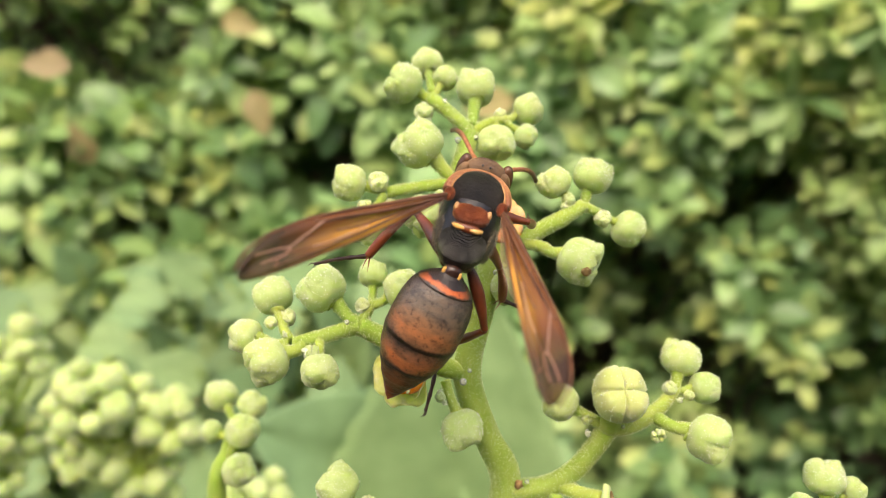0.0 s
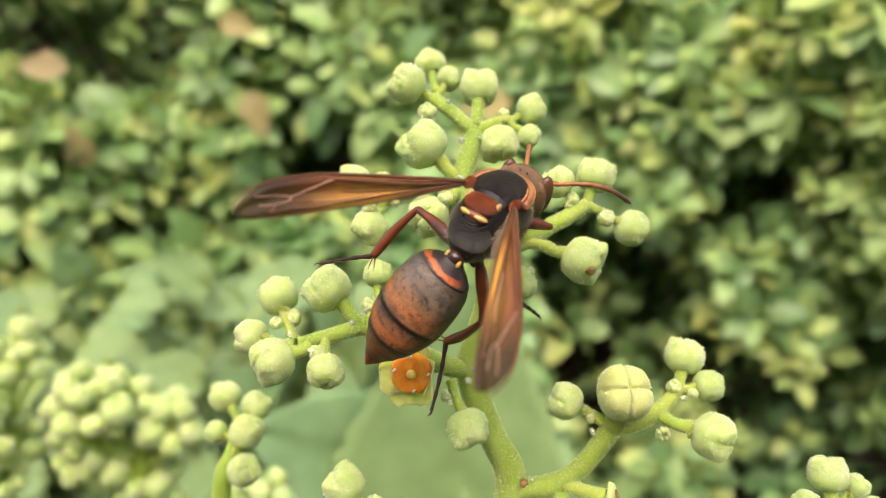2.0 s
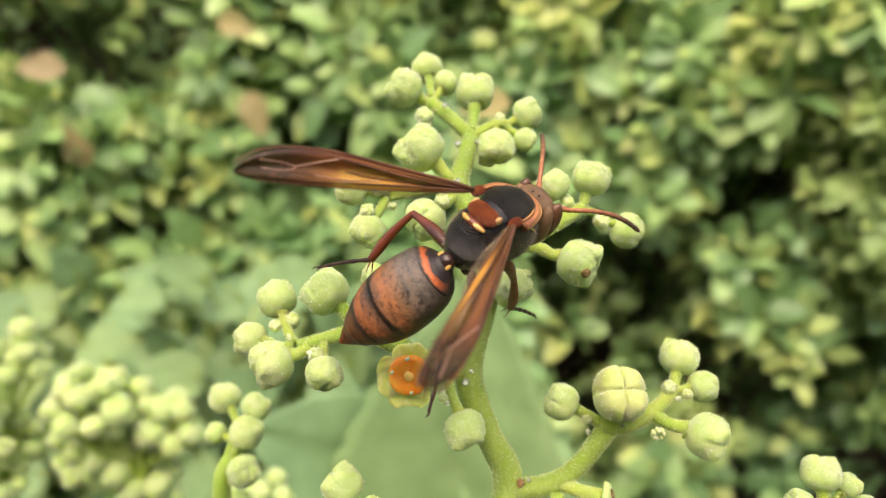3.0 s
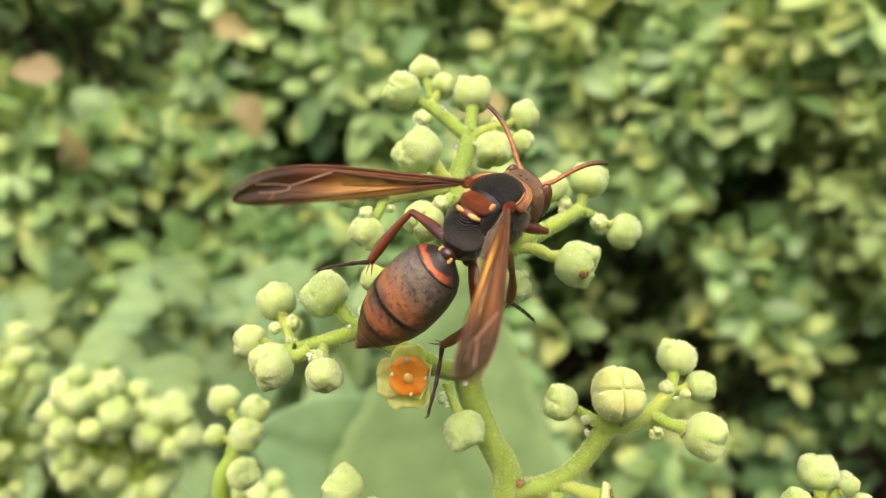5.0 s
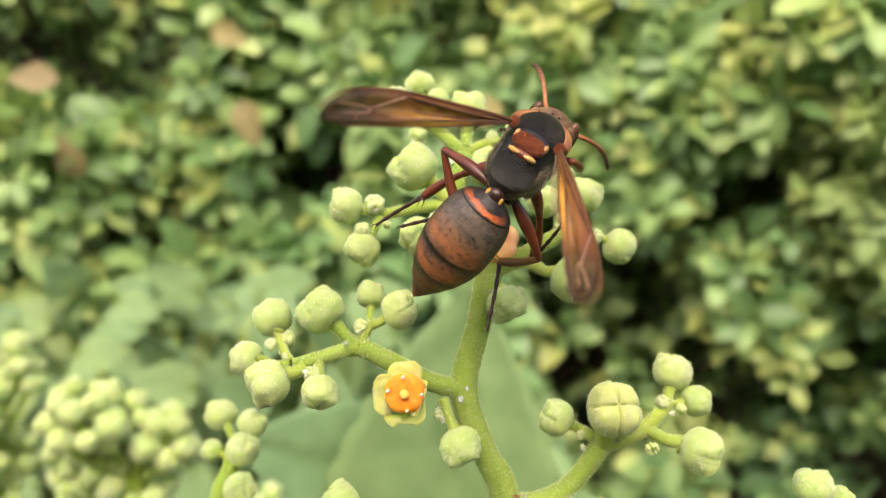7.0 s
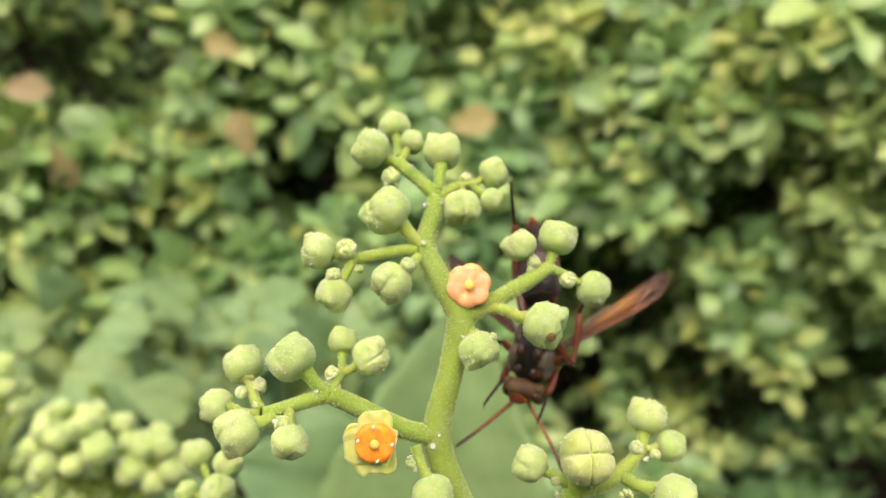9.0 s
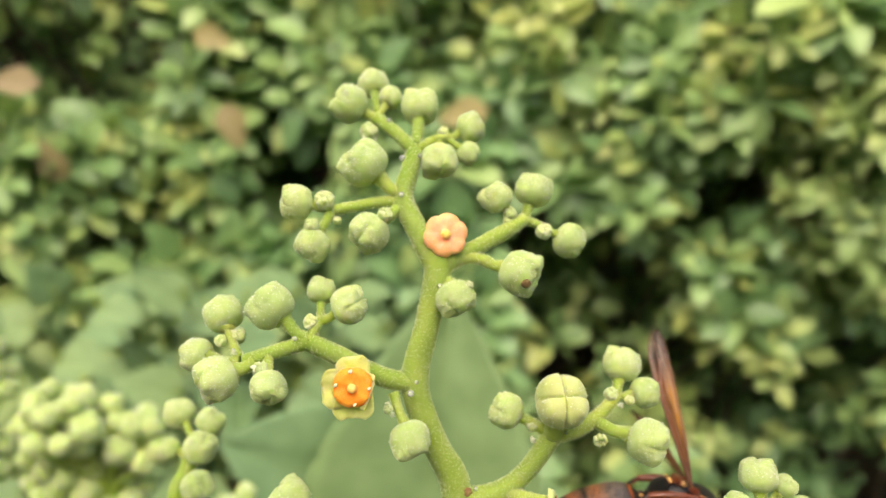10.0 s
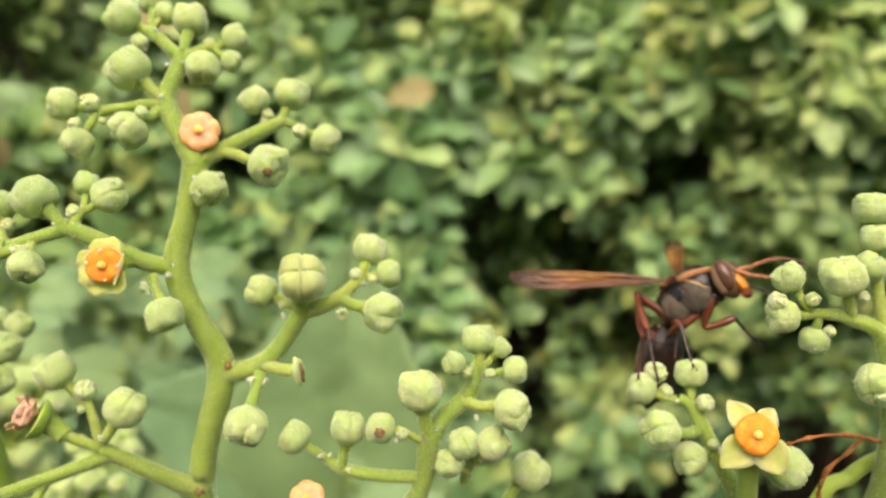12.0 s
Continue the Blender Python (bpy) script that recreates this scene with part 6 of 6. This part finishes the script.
WINGS_R = [(0.0, (0.3, -0.893, 0.336)), (0.5, (0.327, -0.895, 0.302)), (1.0, (0.309, -0.898, 0.314)), (1.5, (0.413, -0.869, 0.273)), (2.0, (0.446, -0.869, 0.214)), (2.5, (0.433, -0.859, 0.274)), (3.0, (0.452, -0.869, 0.203)), (5.5, (0.497, -0.847, 0.187)), (6.0, (0.483, -0.872, 0.084)),
    (6.5, (0.533, -0.815, 0.228)), (6.8, (0.44, -0.853, 0.282)), (7.0, (0.381, -0.877, 0.292)), (7.2, (0.523, -0.792, 0.315)), (8.0, (0.6, -0.72, 0.35)), (8.8, (0.8, -0.44, 0.4)), (9.0, (0.5, -0.63, 0.6)), (9.3, (0.3, -0.72, 0.63)), (9.6, (0.15, -0.35, 0.92)),
    (10.0, (-0.3, -0.5, 0.8)), (10.3, (-0.2, -0.55, 0.8)), (10.5, (-0.3, -0.74, 0.6)), (10.8, (-0.01, -0.69, 0.72)), (11.3, (0.0, -0.8, 0.59)), (11.5, (0.15, -0.75, 0.65)), (11.8, (0.25, -0.83, 0.5)), (12.0, (0.5, -0.68, 0.53))]
FEELER_L = [(0.0, (-0.40, 0.76, -0.51)), (0.5, (-0.44, 0.72, -0.53)), (1.0, (-0.75, 0.45, -0.48)), (1.5, (-0.29, 0.86, -0.41)), (2.5, (-0.48, 0.71, -0.50)), (3.0, (-0.67, 0.74, -0.05)), (5.0, (-0.88, 0.41, 0.24)), (5.5, (-0.85, 0.41, 0.34)), (6.0, (-0.55, 0.76, -0.35)), (7.2, (-0.55, 0.82, -0.17)),
    (8.8, (-0.54, 0.70, -0.47)), (10.0, (-0.3, 0.9, 0.1)), (11.3, (-0.39, 0.87, 0.31)), (11.5, (-0.6, 0.45, 0.65)), (11.8, (-0.62, 0.70, -0.35)), (12.0, (-0.75, 0.55, -0.34))]
FEELER_R = [(0.0, (0.49, 0.57, -0.67)), (0.5, (0.53, 0.56, -0.64)), (1.0, (0.50, 0.71, -0.50)), (1.5, (0.20, 0.28, -0.94)), (2.0, (0.73, 0.59, -0.33)), (2.5, (0.71, 0.36, -0.60)), (3.0, (0.60, 0.75, -0.29)), (5.0, (0.19, 0.96, -0.19)), (5.5, (0.21, 0.97, -0.11)), (6.0, (0.42, 0.62, -0.66)), (6.5, (0.1, 0.78, -0.56)),
    (7.0, (0.60, 0.52, -0.61)), (7.2, (0.28, 0.86, -0.42)), (8.8, (0.71, 0.56, -0.42)), (10.0, (0.2, 0.95, 0.1)), (11.0, (-0.20, 0.73, -0.65)), (11.5, (-0.14, 0.68, -0.72)), (11.8, (-0.70, 0.33, -0.54)), (12.0, (-0.51, 0.36, -0.78))]
# Ways in which the wings' upper faces look, in body space.
PITCH_L = [(0.0, (0.0, -0.4, 0.85)), (1.5, (0.3, -0.4, 0.85)), (2.5, (0.5, -0.4, 0.8)), (6.0, (0.5, -0.4, 0.8)), (7.2, (0.3, -0.3, 0.9)), (8.8, (0.0, 0.1, 1.0)), (12.0, (0.2, 0.3, 0.9))]
PITCH_R = [(0.0, (0.1, -0.4, 0.85)), (1.5, (0.35, -0.4, 0.85)), (2.5, (0.72, -0.36, 0.58)), (6.0, (0.72, -0.36, 0.58)), (6.8, (0.4, -0.35, 0.8)), (7.2, (0.1, -0.3, 0.9)), (8.8, (0.0, 0.1, 1.0)), (9.4, (0.3, 0.0, 0.9)), (10.0, (0.8, 0.0, 0.5)), (11.5, (0.8, 0.0, 0.5)), (12.0, (0.85, 0.45, 0.25))]
# Where the feet hold on, in mm from the fork; between these spells they keep their rest stance beside the body.
FEET = {
    "hindL": [(0.0, 6.7, (-14.7, -0.5, 19.6)), (6.95, 7.2, (-7.7, -1.0, 24.3)), (8.75, 9.15, (4.0, 12.0, 29.4)), (11.2, 12.0, (38.0, -4.4, -0.6))],
    "hindR": [(0.0, 6.5, (-6.3, -5.0, 9.7)), (6.8, 7.2, (-1.5, -3.0, 16.9)), (8.75, 9.15, (11.9, 12.0, 20.9)), (10.25, 10.6, (17.3, 1.2, 8.8)), (11.4, 12.0, (39.6, -5.0, -0.6))],
    "midL": [(0.0, 6.4, (-4.0, 7.1, 20.2)), (6.8, 7.1, (-13.5, -0.1, 22.1)), (11.6, 12.0, (41.8, -3.2, 0.6))],
    "midR": [(0.0, 6.4, (1.4, 0.3, 15.5)), (6.8, 7.2, (2.7, -1.8, 22.6)), (11.6, 12.0, (42.6, -5.4, 0.6))],
    "frontL": [(0.0, 6.2, (-1.5, 7.3, 24.6))],
    "frontR": [(0.0, 6.2, (1.7, 3.1, 22.4)), (11.7, 12.0, (50.5, -2.0, 0.8))],
}
REST = {"front": (2.6, 6.2, -3.8), "mid": (4.8, 0.4, -4.6), "hind": (4.0, -6.4, -4.0)}


def between(rows, t):
    """Smooth value of rows (seconds, vector) at t."""
    rows = [(a, Vector(v)) for a, v in rows]
    if t <= rows[0][0]:
        return rows[0][1]
    for i in range(len(rows) - 1):
        (a, p), (b, q) = rows[i], rows[i + 1]
        if t <= b:
            k = (t - a) / (b - a)
            k = k * k * (3 - 2 * k)
            return p.lerp(q, k)
    return rows[-1][1]


def body_at(t):
    p = between([(r[0], r[1]) for r in BODY], t)
    f = between([(r[0], r[2]) for r in BODY], t).normalized()
    u = between([(r[0], r[3]) for r in BODY], t)
    u = (u - f * u.dot(f)).normalized()
    return Matrix.Translation(at(*p)) @ Matrix((f.cross(u), f, u)).transposed().to_4x4()


def aimed(p, d, up):
    """A pose at p (mm) with y along d and z near up."""
    y = Vector(d).normalized()
    z = Vector(up)
    z = (z - y * z.dot(y)).normalized()
    return Matrix.Translation(Vector(p) * MM) @ Matrix((y.cross(z), y, z)).transposed().to_4x4()


def foot_at(key, side, t, m):
    leg = key[:-1]
    rest = m @ (Vector((side * REST[leg][0], REST[leg][1], REST[leg][2])) * MM)
    out = rest
    for a, b, p in FEET[key]:
        lo = max(0.0, min(1.0, (t - (a - 0.25)) / 0.25)) if a > 0 else 1.0
        hi = max(0.0, min(1.0, ((b + 0.25) - t) / 0.25)) if b < 12 else 1.0
        out = out.lerp(at(*p), min(lo, hi))
    return out


# How knees bend in the place once it has come to the next flower head.
LATE = {"hindL": (-0.9, 0.1, 0.35), "hindR": (-0.9, -0.3, 0.30), "midL": (-0.4, 0.8, -0.3), "midR": (-0.5, 0.3, -0.6), "frontR": (-0.3, 0.0, -0.9)}
# How ankles stand off the feet and knees bend in the place while it holds on to the flower head.
LIFT = {"hindL": (0.85, -0.47, 0.23), "hindR": (0.22, 0.39, 0.90), "midR": (-0.09, 0.51, -0.85), "midL": (-0.27, 0.95, 0.15), "frontR": (-0.03, -1.0, 0.04), "frontL": (0.31, 0.95, 0.07)}
KNEE = {"hindL": (-0.69, 0.69, 0.20), "hindR": (0.65, -0.29, -0.70), "midR": (0.62, -0.24, 0.75), "midL": (0.02, 0.57, 0.82), "frontR": (0.98, -0.04, -0.21), "frontL": (-0.39, 0.78, 0.49)}


def leg_poses(leg, side, foot, t, turn):
    """Three joints from hip to foot, all in body space (mm)."""
    hx, hy, hz = HIPS[leg]
    hip = Vector((side * hx, hy, hz))
    a, b, c = SEGS[leg]
    key = leg + ("L" if side < 0 else "R")
    still = max(0.0, min(1.0, (7.9 - t) / 0.5))
    lift = ((hip - foot).normalized() * 0.62 + Vector((side * 0.14, 0, 0.42))).normalized()
    if key in LIFT:
        lift = lift.lerp(turn @ Vector(LIFT[key]), still).normalized()
    ankle = foot + lift * c
    d = ankle - hip
    dist = max(abs(a - b) + 0.2, min(d.length, (a + b) * 0.985))
    dn = d.normalized()
    along = (a * a - b * b + dist * dist) / (2 * dist)
    high = math.sqrt(max(a * a - along * along, 0.0))
    bend = Vector((side * 0.6, 0.2, 0.85))
    if key in KNEE:
        bend = bend.lerp(turn @ Vector(KNEE[key]), still)
    if key in LATE:
        bend = bend.lerp(turn @ Vector(LATE[key]), max(0.0, min(1.0, (t - 11.2) / 0.5)))
    bend = (bend - dn * bend.dot(dn)).normalized()
    knee = hip + dn * along + bend * high
    ankle = knee + (hip + dn * dist - knee).normalized() * b
    return aimed(hip, knee - hip, bend), aimed(knee, ankle - knee, bend), aimed(ankle, foot - ankle, bend)


def motions():
    """All that moves: the wasp turns on the flower head, climbs over it and comes round to the next one."""
    times = [k / 10 for k in range(121)]
    bodies = {t: body_at(t) for t in times}
    walk(wasp, [(t, bodies[t]) for t in times])
    walk(WASP["abdomen"], [(t, aimed(WAIST, between(TAIL, t), (0, -1, 1))) for t in times])
    for nm, side, rows, feel, rolls in (("L", -1, WINGS_L, FEELER_L, PITCH_L), ("R", 1, WINGS_R, FEELER_R, PITCH_R)):
        walk(WASP["wing" + nm], [(t, aimed((side * TEG.x, TEG.y, TEG.z), between(rows, t), between(rolls, t))) for t in times])
        walk(WASP["antenna" + nm], [(t, aimed((side * 0.5, 5.4, -0.45), between(feel, t), (side * 0.2, 0.3, 1))) for t in times])
        for leg in ("front", "mid", "hind"):
            rows3 = [leg_poses(leg, side, bodies[t].inverted() @ foot_at(leg + nm, side, t, bodies[t]) * (1 / MM), t, bodies[t].to_3x3().inverted()) for t in times]
            for k in range(3):
                walk(WASP[leg + nm][k], [(t, r[k]) for t, r in zip(times, rows3)])


motions()
